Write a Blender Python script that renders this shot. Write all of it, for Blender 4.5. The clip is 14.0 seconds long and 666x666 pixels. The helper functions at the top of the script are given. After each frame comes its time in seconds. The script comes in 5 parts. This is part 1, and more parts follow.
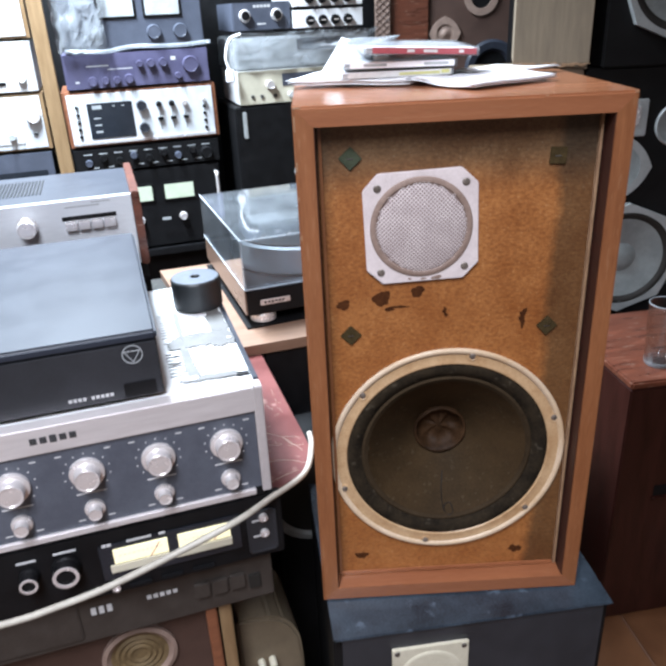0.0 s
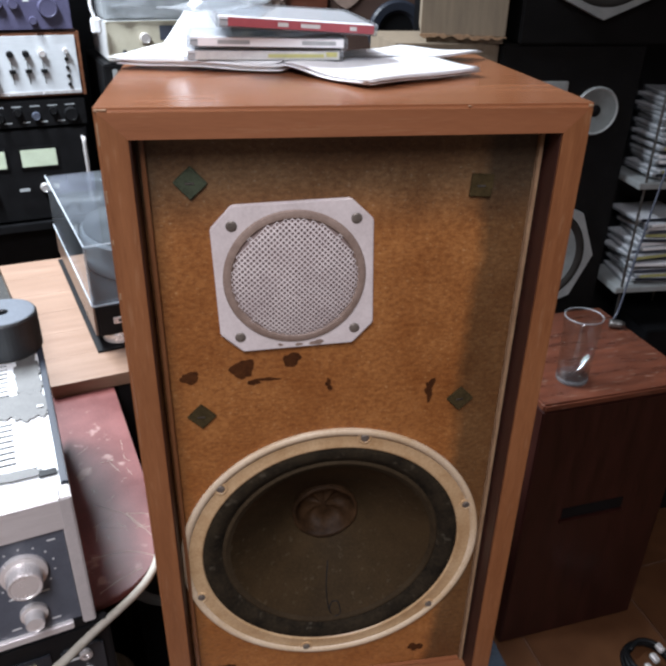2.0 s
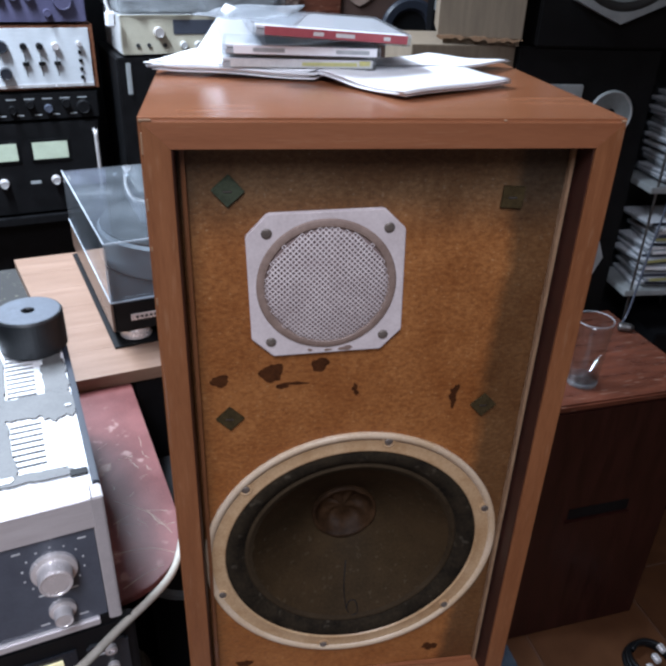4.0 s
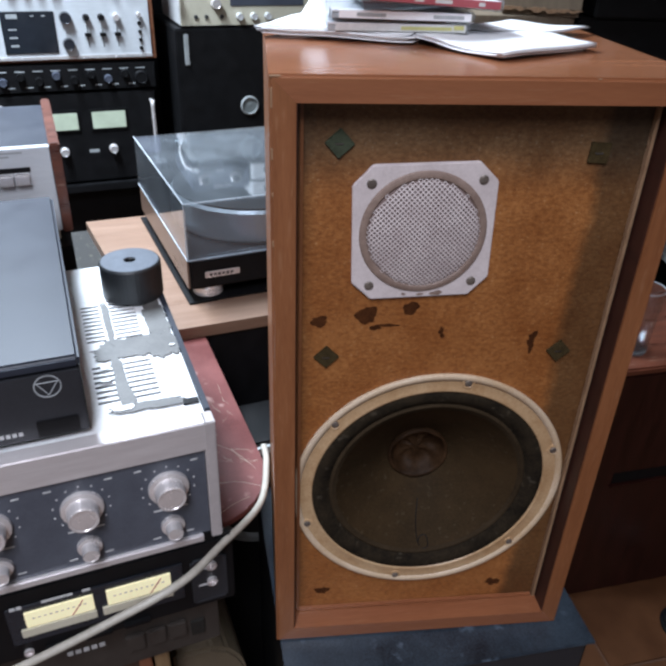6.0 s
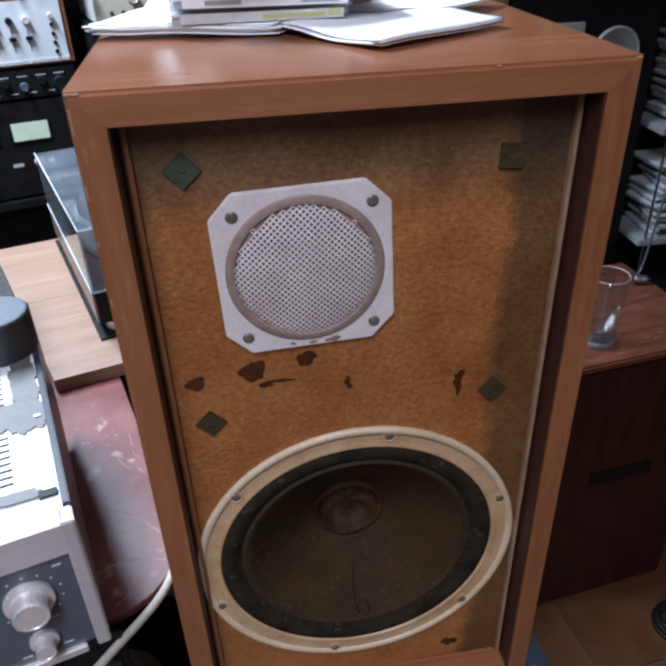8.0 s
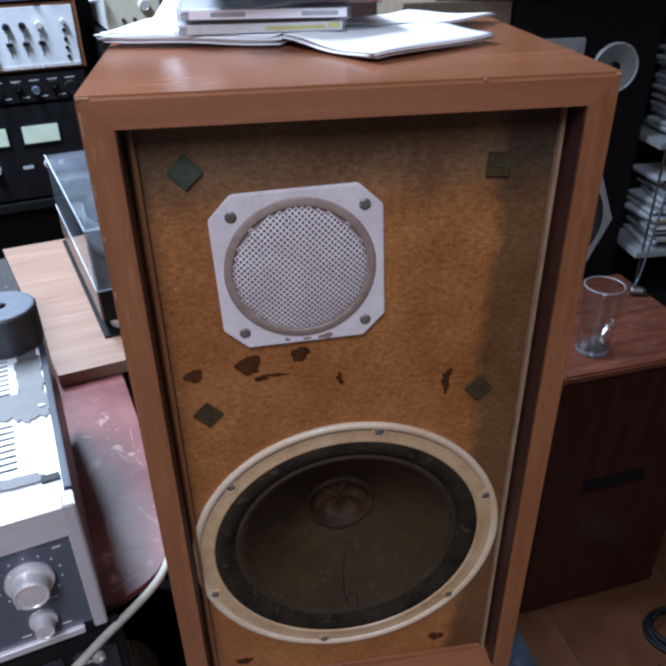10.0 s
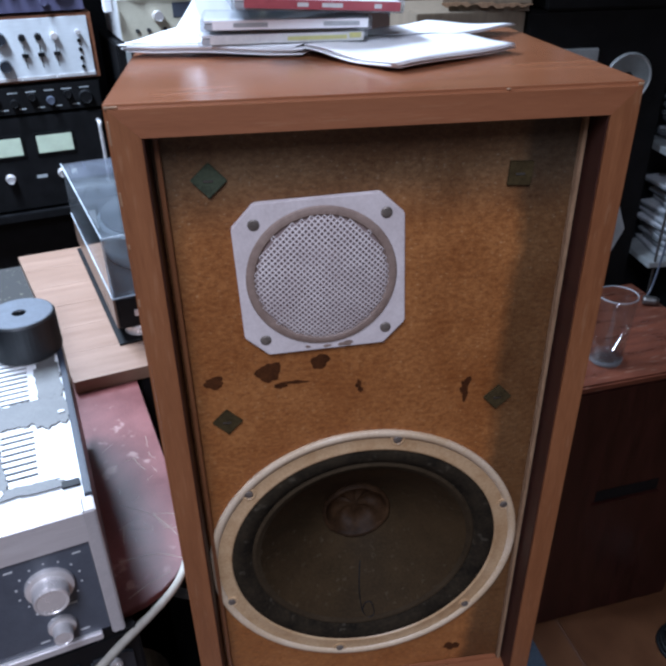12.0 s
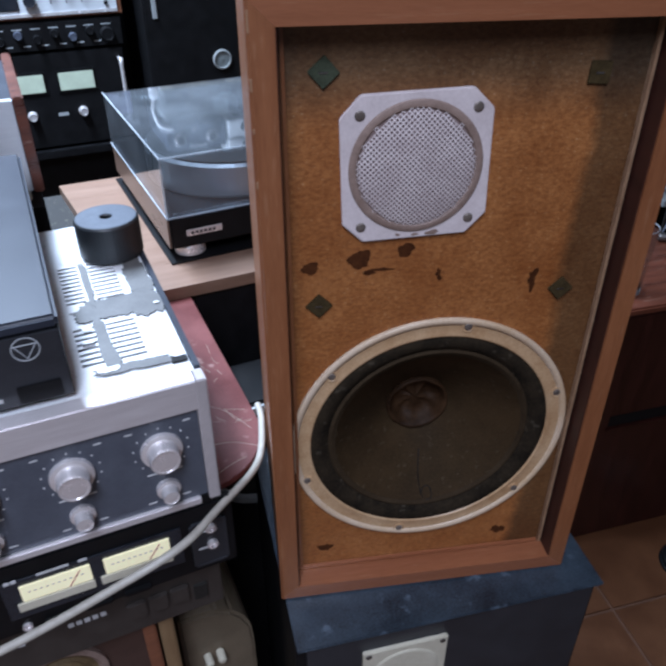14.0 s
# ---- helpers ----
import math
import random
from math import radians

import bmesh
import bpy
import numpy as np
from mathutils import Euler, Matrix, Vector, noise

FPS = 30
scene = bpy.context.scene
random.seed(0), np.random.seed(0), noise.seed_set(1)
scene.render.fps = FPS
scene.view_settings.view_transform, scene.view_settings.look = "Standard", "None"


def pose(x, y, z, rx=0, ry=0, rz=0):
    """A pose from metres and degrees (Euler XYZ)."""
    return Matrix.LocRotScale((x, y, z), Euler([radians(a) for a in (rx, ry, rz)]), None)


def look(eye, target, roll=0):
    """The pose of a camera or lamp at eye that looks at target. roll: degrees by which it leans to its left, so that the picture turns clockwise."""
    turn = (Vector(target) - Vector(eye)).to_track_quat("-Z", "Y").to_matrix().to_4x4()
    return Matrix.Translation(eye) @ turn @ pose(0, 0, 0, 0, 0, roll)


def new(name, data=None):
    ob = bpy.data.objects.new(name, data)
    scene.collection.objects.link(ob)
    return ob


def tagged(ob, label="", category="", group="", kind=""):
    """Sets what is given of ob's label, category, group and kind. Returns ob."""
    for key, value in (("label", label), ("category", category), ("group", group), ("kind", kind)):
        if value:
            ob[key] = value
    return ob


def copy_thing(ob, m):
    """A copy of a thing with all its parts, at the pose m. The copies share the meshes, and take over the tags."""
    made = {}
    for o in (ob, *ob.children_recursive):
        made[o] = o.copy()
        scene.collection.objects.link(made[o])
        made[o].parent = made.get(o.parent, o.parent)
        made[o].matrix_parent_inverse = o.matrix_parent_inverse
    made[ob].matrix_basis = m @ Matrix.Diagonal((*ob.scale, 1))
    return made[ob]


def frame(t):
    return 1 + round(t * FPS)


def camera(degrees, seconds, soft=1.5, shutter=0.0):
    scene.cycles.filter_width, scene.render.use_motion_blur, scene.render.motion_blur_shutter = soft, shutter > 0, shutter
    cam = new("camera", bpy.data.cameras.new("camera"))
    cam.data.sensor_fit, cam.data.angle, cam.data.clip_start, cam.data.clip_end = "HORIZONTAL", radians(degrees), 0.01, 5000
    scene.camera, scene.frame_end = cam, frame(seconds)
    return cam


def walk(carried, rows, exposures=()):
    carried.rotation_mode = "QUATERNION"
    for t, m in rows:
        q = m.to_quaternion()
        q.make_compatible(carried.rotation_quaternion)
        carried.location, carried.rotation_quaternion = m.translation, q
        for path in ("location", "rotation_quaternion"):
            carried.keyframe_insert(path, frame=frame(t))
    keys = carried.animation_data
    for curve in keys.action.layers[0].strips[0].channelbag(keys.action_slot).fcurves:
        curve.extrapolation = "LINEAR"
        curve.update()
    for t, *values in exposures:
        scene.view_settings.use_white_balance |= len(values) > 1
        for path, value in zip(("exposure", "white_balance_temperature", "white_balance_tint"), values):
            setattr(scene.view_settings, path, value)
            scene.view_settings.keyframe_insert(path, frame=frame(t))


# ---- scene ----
cam = camera(50.5, 14.0, soft=3.0, shutter=0.5)
PATH = [
    (0, (-0.161, -0.798, 1.457), (-0.139, 1.017, 0.616), -2.8),
    (0.5, (-0.158, -0.74, 1.468), (-0.108, 1.074, 0.627), -2.6),
    (1, (-0.177, -0.653, 1.483), (0.016, 1.132, 0.601), -0.3),
    (1.5, (-0.127, -0.579, 1.464), (0.152, 1.164, 0.523), 1.0),
    (2, (-0.097, -0.544, 1.461), (0.184, 1.191, 0.506), 1.2),
    (4.3, (-0.125, -0.543, 1.482), (0.15, 1.18, 0.503), 2.5),
    (4.5, (-0.124, -0.551, 1.49), (0.099, 1.173, 0.502), 1.8),
    (5, (-0.166, -0.6, 1.457), (0.033, 1.119, 0.455), 0.7),
    (5.5, (-0.194, -0.62, 1.475), (0.007, 1.102, 0.477), 1.8),
    (6, (-0.195, -0.601, 1.472), (0.01, 1.104, 0.446), 2.1),
    (6.5, (-0.176, -0.528, 1.49), (0.033, 1.161, 0.439), -0.1),
    (7, (-0.123, -0.476, 1.474), (0.093, 1.213, 0.424), -2.2),
    (7.5, (-0.096, -0.473, 1.462), (0.124, 1.215, 0.413), -2.0),
    (7.7, (-0.094, -0.473, 1.459), (0.149, 1.203, 0.395), -2.0),
    (9.8, (-0.081, -0.506, 1.461), (0.138, 1.19, 0.423), -1.0),
    (10, (-0.087, -0.503, 1.465), (0.147, 1.187, 0.423), -0.9),
    (10.5, (-0.086, -0.505, 1.467), (0.147, 1.191, 0.432), -1.1),
    (11, (-0.086, -0.504, 1.467), (0.143, 1.198, 0.443), -1.2),
    (11.5, (-0.094, -0.498, 1.463), (0.128, 1.206, 0.441), -1.0),
    (12, (-0.098, -0.504, 1.465), (0.118, 1.203, 0.445), -1.0),
    (12.5, (-0.106, -0.518, 1.466), (0.108, 1.186, 0.441), -0.5),
    (13, (-0.1, -0.523, 1.468), (0.125, 1.175, 0.435), -0.1),
    (13.5, (-0.148, -0.563, 1.444), (0.079, 1.094, 0.347), -0.1),
    (14, (-0.199, -0.579, 1.442), (0.039, 1.065, 0.327), 0.0),
]
walk(cam, [(t, look(eye, target, roll)) for t, eye, target, roll in PATH],
     exposures=[(0, 1.05, 7000, 10), (0.5, 0.72, 7100, 10), (1.0, 0.32, 7500, 11), (1.5, 0.38, 7700, 12), (2.0, 0.45, 7400, 13), (4.3, 0.25, 6600, 12), (5.0, 0.62, 6450, 11), (5.5, 0.46, 6400, 11),
                (6.0, 0.24, 6900, 11), (6.5, 0.3, 7600, 12), (7.5, 0.22, 6900, 12), (9.8, 0.17, 6200, 12), (14, 0.12, 6100, 13)])

# ---- world and light ----
world = bpy.data.worlds.new("world")
scene.world = world
world.use_nodes = True
world.node_tree.nodes["Background"].inputs[0].default_value = (0.5, 0.55, 0.6, 1)
world.node_tree.nodes["Background"].inputs[1].default_value = 0.004


def area_lamp(name, place, target, sx, sy, watts, colour):
    d = bpy.data.lights.new(name, "AREA")
    d.shape, d.size, d.size_y, d.energy, d.color = "RECTANGLE", sx, sy, watts, colour
    d.spread = radians(140)
    ob = new(name, d)
    ob.matrix_world = look(place, target)
    return ob


area_lamp("tube_light", (-0.45, -1.55, 2.70), (-0.45, -1.549, 0), 0.60, 1.5, 50, (0.74, 0.82, 1.0))
area_lamp("tube_light", (-1.00, 1.15, 2.70), (-1.00, 1.151, 0), 0.22, 1.4, 116, (0.66, 0.81, 1.0))

# ---- materials ----


def mat(name, c1, c2=None, scale=30, rough=0.5, metal=0.0, bump=0.0, stretch=(1, 1, 1), fine=400,
        specks=0.0, speck_colour=(0.02, 0.02, 0.02), speck_scale=60, rough_var=0.12, random_var=0.0, coat=0.0, alpha=1.0):
    """Two scales of noise between two colours, uneven gloss, optional specks and grain relief."""
    m = bpy.data.materials.new(name)
    m.use_nodes = True
    nt = m.node_tree
    n, l = nt.nodes, nt.links
    b = n["Principled BSDF"]
    c2 = c2 or tuple(0.8 * k for k in c1)
    tc = n.new("ShaderNodeTexCoord")
    mp = n.new("ShaderNodeMapping")
    mp.inputs["Scale"].default_value = stretch
    l.new(tc.outputs["Object"], mp.inputs["Vector"])
    big = n.new("ShaderNodeTexNoise")
    big.inputs["Scale"].default_value, big.inputs["Detail"].default_value, big.inputs["Roughness"].default_value = scale, 6, 0.65
    small = n.new("ShaderNodeTexNoise")
    small.inputs["Scale"].default_value, small.inputs["Detail"].default_value = fine, 3
    l.new(mp.outputs[0], big.inputs["Vector"])
    l.new(mp.outputs[0], small.inputs["Vector"])
    add = n.new("ShaderNodeMath")
    add.operation = "MULTIPLY_ADD"
    add.inputs[1].default_value = 0.45
    l.new(small.outputs[0], add.inputs[0])
    l.new(big.outputs[0], add.inputs[2])
    ramp = n.new("ShaderNodeValToRGB")
    ramp.color_ramp.elements[0].position, ramp.color_ramp.elements[1].position = 0.55, 0.92
    ramp.color_ramp.elements[0].color, ramp.color_ramp.elements[1].color = (*c2, 1), (*c1, 1)
    l.new(add.outputs[0], ramp.inputs[0])
    col = ramp.outputs[0]
    if specks:
        vo = n.new("ShaderNodeTexNoise")
        vo.inputs["Scale"].default_value, vo.inputs["Detail"].default_value = speck_scale, 4
        l.new(mp.outputs[0], vo.inputs["Vector"])
        r2 = n.new("ShaderNodeValToRGB")
        r2.color_ramp.elements[0].position, r2.color_ramp.elements[1].position = 0.62, 0.70
        l.new(vo.outputs[0], r2.inputs[0])
        mu = n.new("ShaderNodeMath")
        mu.operation = "MULTIPLY"
        mu.inputs[1].default_value = specks
        l.new(r2.outputs[0], mu.inputs[0])
        mx = n.new("ShaderNodeMixRGB")
        mx.inputs[2].default_value = (*speck_colour, 1)
        l.new(mu.outputs[0], mx.inputs[0])
        l.new(col, mx.inputs[1])
        col = mx.outputs[0]
    if random_var:
        oi = n.new("ShaderNodeObjectInfo")
        hs = n.new("ShaderNodeHueSaturation")
        mr = n.new("ShaderNodeMapRange")
        mr.inputs[3].default_value, mr.inputs[4].default_value = 1 - random_var, 1 + random_var
        l.new(oi.outputs["Random"], mr.inputs[0])
        l.new(mr.outputs[0], hs.inputs["Value"])
        l.new(col, hs.inputs["Color"])
        col = hs.outputs[0]
    l.new(col, b.inputs["Base Color"])
    rr = n.new("ShaderNodeMapRange")
    rr.inputs[3].default_value, rr.inputs[4].default_value = max(0.02, rough - rough_var), min(1, rough + rough_var)
    l.new(big.outputs[0], rr.inputs[0])
    l.new(rr.outputs[0], b.inputs["Roughness"])
    b.inputs["Metallic"].default_value = metal
    b.inputs["Coat Weight"].default_value = coat
    b.inputs["Coat Roughness"].default_value = 0.25
    if bump:
        bp = n.new("ShaderNodeBump")
        bp.inputs["Strength"].default_value, bp.inputs["Distance"].default_value = bump, 0.001
        l.new(add.outputs[0], bp.inputs["Height"])
        l.new(bp.outputs[0], b.inputs["Normal"])
    return m


def clear(name, tint, rough=0.03, gloss=0.9, dust=0.0):
    """Thin clear plastic or glass: lets light through, with a gloss that grows at the rim, and a film of dust; on edges
    the film stands in for highlights.
    """
    m = bpy.data.materials.new(name)
    m.use_nodes = True
    n, l = m.node_tree.nodes, m.node_tree.links
    n.remove(n["Principled BSDF"])
    tr, gl, lw, mx = n.new("ShaderNodeBsdfTransparent"), n.new("ShaderNodeBsdfGlossy"), n.new("ShaderNodeLayerWeight"), n.new("ShaderNodeMixShader")
    tr.inputs["Color"].default_value = (*tint, 1)
    gl.inputs["Roughness"].default_value = rough
    pw, ma = n.new("ShaderNodeMath"), n.new("ShaderNodeMath")
    pw.operation, ma.operation = "POWER", "MULTIPLY_ADD"
    pw.inputs[1].default_value, ma.inputs[1].default_value, ma.inputs[2].default_value = 3.0, gloss, 0.06
    l.new(lw.outputs["Facing"], pw.inputs[0])
    l.new(pw.outputs[0], ma.inputs[0])
    l.new(ma.outputs[0], mx.inputs[0])
    l.new(tr.outputs[0], mx.inputs[1])
    l.new(gl.outputs[0], mx.inputs[2])
    last = mx.outputs[0]
    if dust:
        tc, no, mr = n.new("ShaderNodeTexCoord"), n.new("ShaderNodeTexNoise"), n.new("ShaderNodeMapRange")
        no.inputs["Scale"].default_value, no.inputs["Detail"].default_value = 9, 8
        l.new(tc.outputs["Object"], no.inputs["Vector"])
        mr.inputs[1].default_value, mr.inputs[2].default_value, mr.inputs[3].default_value, mr.inputs[4].default_value = 0.3, 0.7, dust * 0.5, dust * 1.5
        l.new(no.outputs[0], mr.inputs[0])
        di, m2 = n.new("ShaderNodeBsdfDiffuse"), n.new("ShaderNodeMixShader")
        di.inputs["Color"].default_value = (0.62, 0.66, 0.70, 1)
        l.new(mr.outputs[0], m2.inputs[0])
        l.new(last, m2.inputs[1])
        l.new(di.outputs[0], m2.inputs[2])
        last = m2.outputs[0]
    l.new(last, n["Material Output"].inputs["Surface"])
    return m


def glow(name, colour, strength):
    m = mat(name, colour)
    b = m.node_tree.nodes["Principled BSDF"]
    b.inputs["Emission Color"].default_value = (*colour, 1)
    b.inputs["Emission Strength"].default_value = strength
    return m


CABINET = mat("cabinet_veneer", (0.285, 0.108, 0.043), (0.205, 0.072, 0.028), 9, 0.40, bump=0.10, stretch=(8, 8, 0.7), fine=90, coat=0.2, specks=0.25, speck_colour=(0.36, 0.20, 0.11), speck_scale=45)
CABINET_H = mat("cabinet_veneer_level", (0.300, 0.112, 0.051), (0.240, 0.084, 0.037), 7, 0.24, bump=0.03, stretch=(0.7, 8, 8), fine=90, coat=0.4, specks=0.2, speck_colour=(0.34, 0.18, 0.10), speck_scale=45)


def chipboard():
    """Pressed chips in warm browns, with darker, greyer margins at the top and both sides."""
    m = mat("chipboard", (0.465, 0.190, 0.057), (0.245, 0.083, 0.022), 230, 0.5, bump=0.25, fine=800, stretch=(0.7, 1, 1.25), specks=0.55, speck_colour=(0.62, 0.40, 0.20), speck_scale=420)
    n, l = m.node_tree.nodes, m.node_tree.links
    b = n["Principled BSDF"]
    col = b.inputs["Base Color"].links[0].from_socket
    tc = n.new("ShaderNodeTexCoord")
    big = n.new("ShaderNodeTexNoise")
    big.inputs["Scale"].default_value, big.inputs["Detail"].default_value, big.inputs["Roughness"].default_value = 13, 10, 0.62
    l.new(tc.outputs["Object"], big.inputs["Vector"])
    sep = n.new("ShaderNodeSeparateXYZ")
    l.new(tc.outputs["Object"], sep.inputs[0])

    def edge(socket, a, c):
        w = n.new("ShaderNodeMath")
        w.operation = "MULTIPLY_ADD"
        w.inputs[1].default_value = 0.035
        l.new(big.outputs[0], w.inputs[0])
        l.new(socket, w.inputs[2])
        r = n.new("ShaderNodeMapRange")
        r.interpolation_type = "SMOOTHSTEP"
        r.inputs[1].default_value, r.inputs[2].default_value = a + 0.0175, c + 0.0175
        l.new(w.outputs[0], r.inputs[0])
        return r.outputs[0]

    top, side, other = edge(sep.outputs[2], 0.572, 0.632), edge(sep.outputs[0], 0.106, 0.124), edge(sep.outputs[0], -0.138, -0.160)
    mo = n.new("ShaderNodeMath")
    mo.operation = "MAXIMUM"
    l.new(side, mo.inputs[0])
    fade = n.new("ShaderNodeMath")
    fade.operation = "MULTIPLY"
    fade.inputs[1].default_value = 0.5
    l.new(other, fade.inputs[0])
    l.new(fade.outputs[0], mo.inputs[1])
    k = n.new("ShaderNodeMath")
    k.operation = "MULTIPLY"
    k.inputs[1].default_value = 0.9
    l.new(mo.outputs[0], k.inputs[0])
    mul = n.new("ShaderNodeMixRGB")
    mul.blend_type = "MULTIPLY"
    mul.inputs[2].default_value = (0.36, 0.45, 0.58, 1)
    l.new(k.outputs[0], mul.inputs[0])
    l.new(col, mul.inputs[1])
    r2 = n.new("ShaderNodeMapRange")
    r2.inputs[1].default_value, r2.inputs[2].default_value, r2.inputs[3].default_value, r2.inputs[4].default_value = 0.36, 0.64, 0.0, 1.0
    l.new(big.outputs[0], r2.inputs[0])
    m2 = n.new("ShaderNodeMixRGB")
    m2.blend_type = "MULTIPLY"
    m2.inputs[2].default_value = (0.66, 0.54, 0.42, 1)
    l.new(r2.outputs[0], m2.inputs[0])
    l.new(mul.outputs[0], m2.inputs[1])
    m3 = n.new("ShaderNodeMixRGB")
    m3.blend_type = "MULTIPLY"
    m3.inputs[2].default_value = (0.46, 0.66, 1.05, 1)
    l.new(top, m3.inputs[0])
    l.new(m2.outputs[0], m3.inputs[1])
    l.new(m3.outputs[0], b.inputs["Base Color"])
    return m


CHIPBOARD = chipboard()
INNER_FACE = mat("dark_red_edge", (0.062, 0.018, 0.011), (0.034, 0.010, 0.007), 12, 0.5, stretch=(1, 1, 5))
RAW_EDGE = mat("raw_wood_edge", (0.36, 0.225, 0.13), (0.22, 0.12, 0.065), 40, 0.7, stretch=(6, 6, 1))
GLUE = mat("old_glue", (0.085, 0.028, 0.009), (0.040, 0.013, 0.005), 90, 0.6, bump=0.3)
PAD_BROWN = mat("brown_felt", (0.066, 0.045, 0.019), (0.036, 0.024, 0.010), 150, 0.9, bump=0.4)
PAD = mat("green_felt", (0.070, 0.084, 0.054), (0.040, 0.047, 0.030), 150, 0.9, bump=0.4)
PLATE = mat("white_moulding", (0.74, 0.655, 0.645), (0.60, 0.52, 0.51), 22, 0.36, specks=0.12, speck_colour=(0.30, 0.24, 0.2), speck_scale=40)
MESH = mat("painted_mesh", (0.80, 0.71, 0.69), (0.60, 0.51, 0.50), 24, 0.28)
GROOVE = mat("tan_groove", (0.31, 0.22, 0.18), (0.22, 0.15, 0.12), 60, 0.6)
DOME = mat("dark_dome", (0.30, 0.22, 0.205), (0.22, 0.155, 0.145), 30, 0.5)
RING = mat("ochre_basket_ring", (0.60, 0.41, 0.24), (0.40, 0.23, 0.11), 14, 0.42, bump=0.15, specks=0.35, speck_colour=(0.74, 0.62, 0.48), speck_scale=11)
RIM = mat("worn_cream_rim", (0.70, 0.56, 0.42), (0.54, 0.37, 0.22), 12, 0.4, bump=0.15, specks=0.9, speck_colour=(0.50, 0.31, 0.16), speck_scale=10)
CONE_EDGE = mat("dusty_cone_edge", (0.050, 0.033, 0.018), (0.026, 0.016, 0.008), 16, 0.8, bump=0.3)
SURROUND = mat("dusty_surround", (0.034, 0.024, 0.014), (0.008, 0.006, 0.004), 26, 0.95, bump=0.7, fine=300, specks=0.4, speck_colour=(0.11, 0.090, 0.065), speck_scale=90)
RUBBER = mat("rubber", (0.018, 0.0155, 0.0125), (0.010, 0.0085, 0.007), 60, 0.72, bump=0.3)
CONE = mat("paper_cone", (0.052, 0.0305, 0.0135), (0.028, 0.0165, 0.0072), 11, 0.8, bump=0.35, fine=420, specks=0.35, speck_colour=(0.10, 0.075, 0.045), speck_scale=150)
CAP = mat("dust_cap", (0.056, 0.027, 0.012), (0.020, 0.010, 0.005), 30, 0.62, bump=0.4)
for m in (CONE, SURROUND, CAP, CONE_EDGE, GLUE, PAD, PAD_BROWN):
    m.node_tree.nodes["Principled BSDF"].inputs["Specular IOR Level"].default_value = 0.12
MIRROR_METAL = mat("polished_platter", (0.80, 0.80, 0.80), (0.72, 0.72, 0.72), 60, 0.30, metal=0.85, rough_var=0.05)
DULL_SCREW = mat("dull_screw", (0.24, 0.20, 0.17), (0.13, 0.105, 0.09), 120, 0.45, metal=0.4)
STEEL = mat("screw_steel", (0.30, 0.29, 0.28), (0.17, 0.165, 0.16), 120, 0.45, metal=1)
CHROME = mat("turned_aluminium", (0.88, 0.83, 0.82), (0.78, 0.74, 0.73), 60, 0.26, metal=0.55, rough_var=0.06)
BRUSHED = mat("brushed_aluminium", (0.80, 0.76, 0.76), (0.70, 0.66, 0.66), 20, 0.40, metal=0.5, stretch=(1, 12, 12))
SILVER = mat("silver_paint", (0.70, 0.70, 0.70), (0.58, 0.58, 0.58), 30, 0.42, metal=0.25)
CHEEK = mat("grey_pink_paint", (0.46, 0.41, 0.40), (0.38, 0.34, 0.335), 30, 0.45)
WORN_TOP = mat("worn_white_lid", (0.82, 0.83, 0.84), (0.72, 0.73, 0.74), 20, 0.35, specks=0.25, speck_colour=(0.3, 0.3, 0.28), speck_scale=70)
BARE = mat("bare_grey_metal", (0.150, 0.147, 0.142), (0.100, 0.098, 0.095), 35, 0.6, metal=0.2)
PANEL = mat("slate_panel", (0.090, 0.099, 0.122), (0.070, 0.077, 0.097), 30, 0.38)
LETTER = mat("panel_lettering", (0.62, 0.62, 0.62), (0.5, 0.5, 0.5), 90, 0.6)
INK = mat("dark_ink", (0.05, 0.05, 0.055), (0.03, 0.03, 0.03), 90, 0.6)
SLATE_BOX = mat("grey_enamel", (0.028, 0.033, 0.046), (0.022, 0.026, 0.037), 14, 0.42, fine=900, bump=0.05)
SLATE_BOX.node_tree.nodes["Principled BSDF"].inputs["Specular IOR Level"].default_value = 0.3
SLATE_FRONT = mat("charcoal_front", (0.028, 0.030, 0.036), (0.020, 0.022, 0.026), 20, 0.45)
BLACK = mat("black_paint", (0.0075, 0.0075, 0.0085), (0.0045, 0.0045, 0.005), 30, 0.5)
BLACK.node_tree.nodes["Principled BSDF"].inputs["Specular IOR Level"].default_value = 0.2
BLACK_CABINET = mat("black_cabinet", (0.0080, 0.0078, 0.0082), (0.0045, 0.0045, 0.0048), 18, 0.55, bump=0.2, specks=0.06, speck_colour=(0.05, 0.05, 0.05))
BLACK_CABINET.node_tree.nodes["Principled BSDF"].inputs["Specular IOR Level"].default_value = 0.2
SCUFFED = mat("scuffed_black_top", (0.050, 0.070, 0.092), (0.008, 0.011, 0.016), 9, 0.32, bump=0.3, specks=0.4, speck_colour=(0.16, 0.21, 0.27), speck_scale=40)
PALE_WOOD = mat("pale_board", (0.255, 0.156, 0.108), (0.190, 0.111, 0.074), 5, 0.42, stretch=(1, 12, 12), fine=160)
MARBLE = mat("red_marble_laminate", (0.19, 0.058, 0.052), (0.100, 0.026, 0.024), 12, 0.34, specks=0.5, speck_colour=(0.5, 0.33, 0.29), speck_scale=36)
# veneer of the speaker's body, with the shade on its front put into the colour
SHADED_WOOD = mat("shaded_red_veneer", (0.036, 0.008, 0.0055), (0.016, 0.0036, 0.0025), 6, 0.4, stretch=(8, 8, 1), fine=200, coat=0.15)
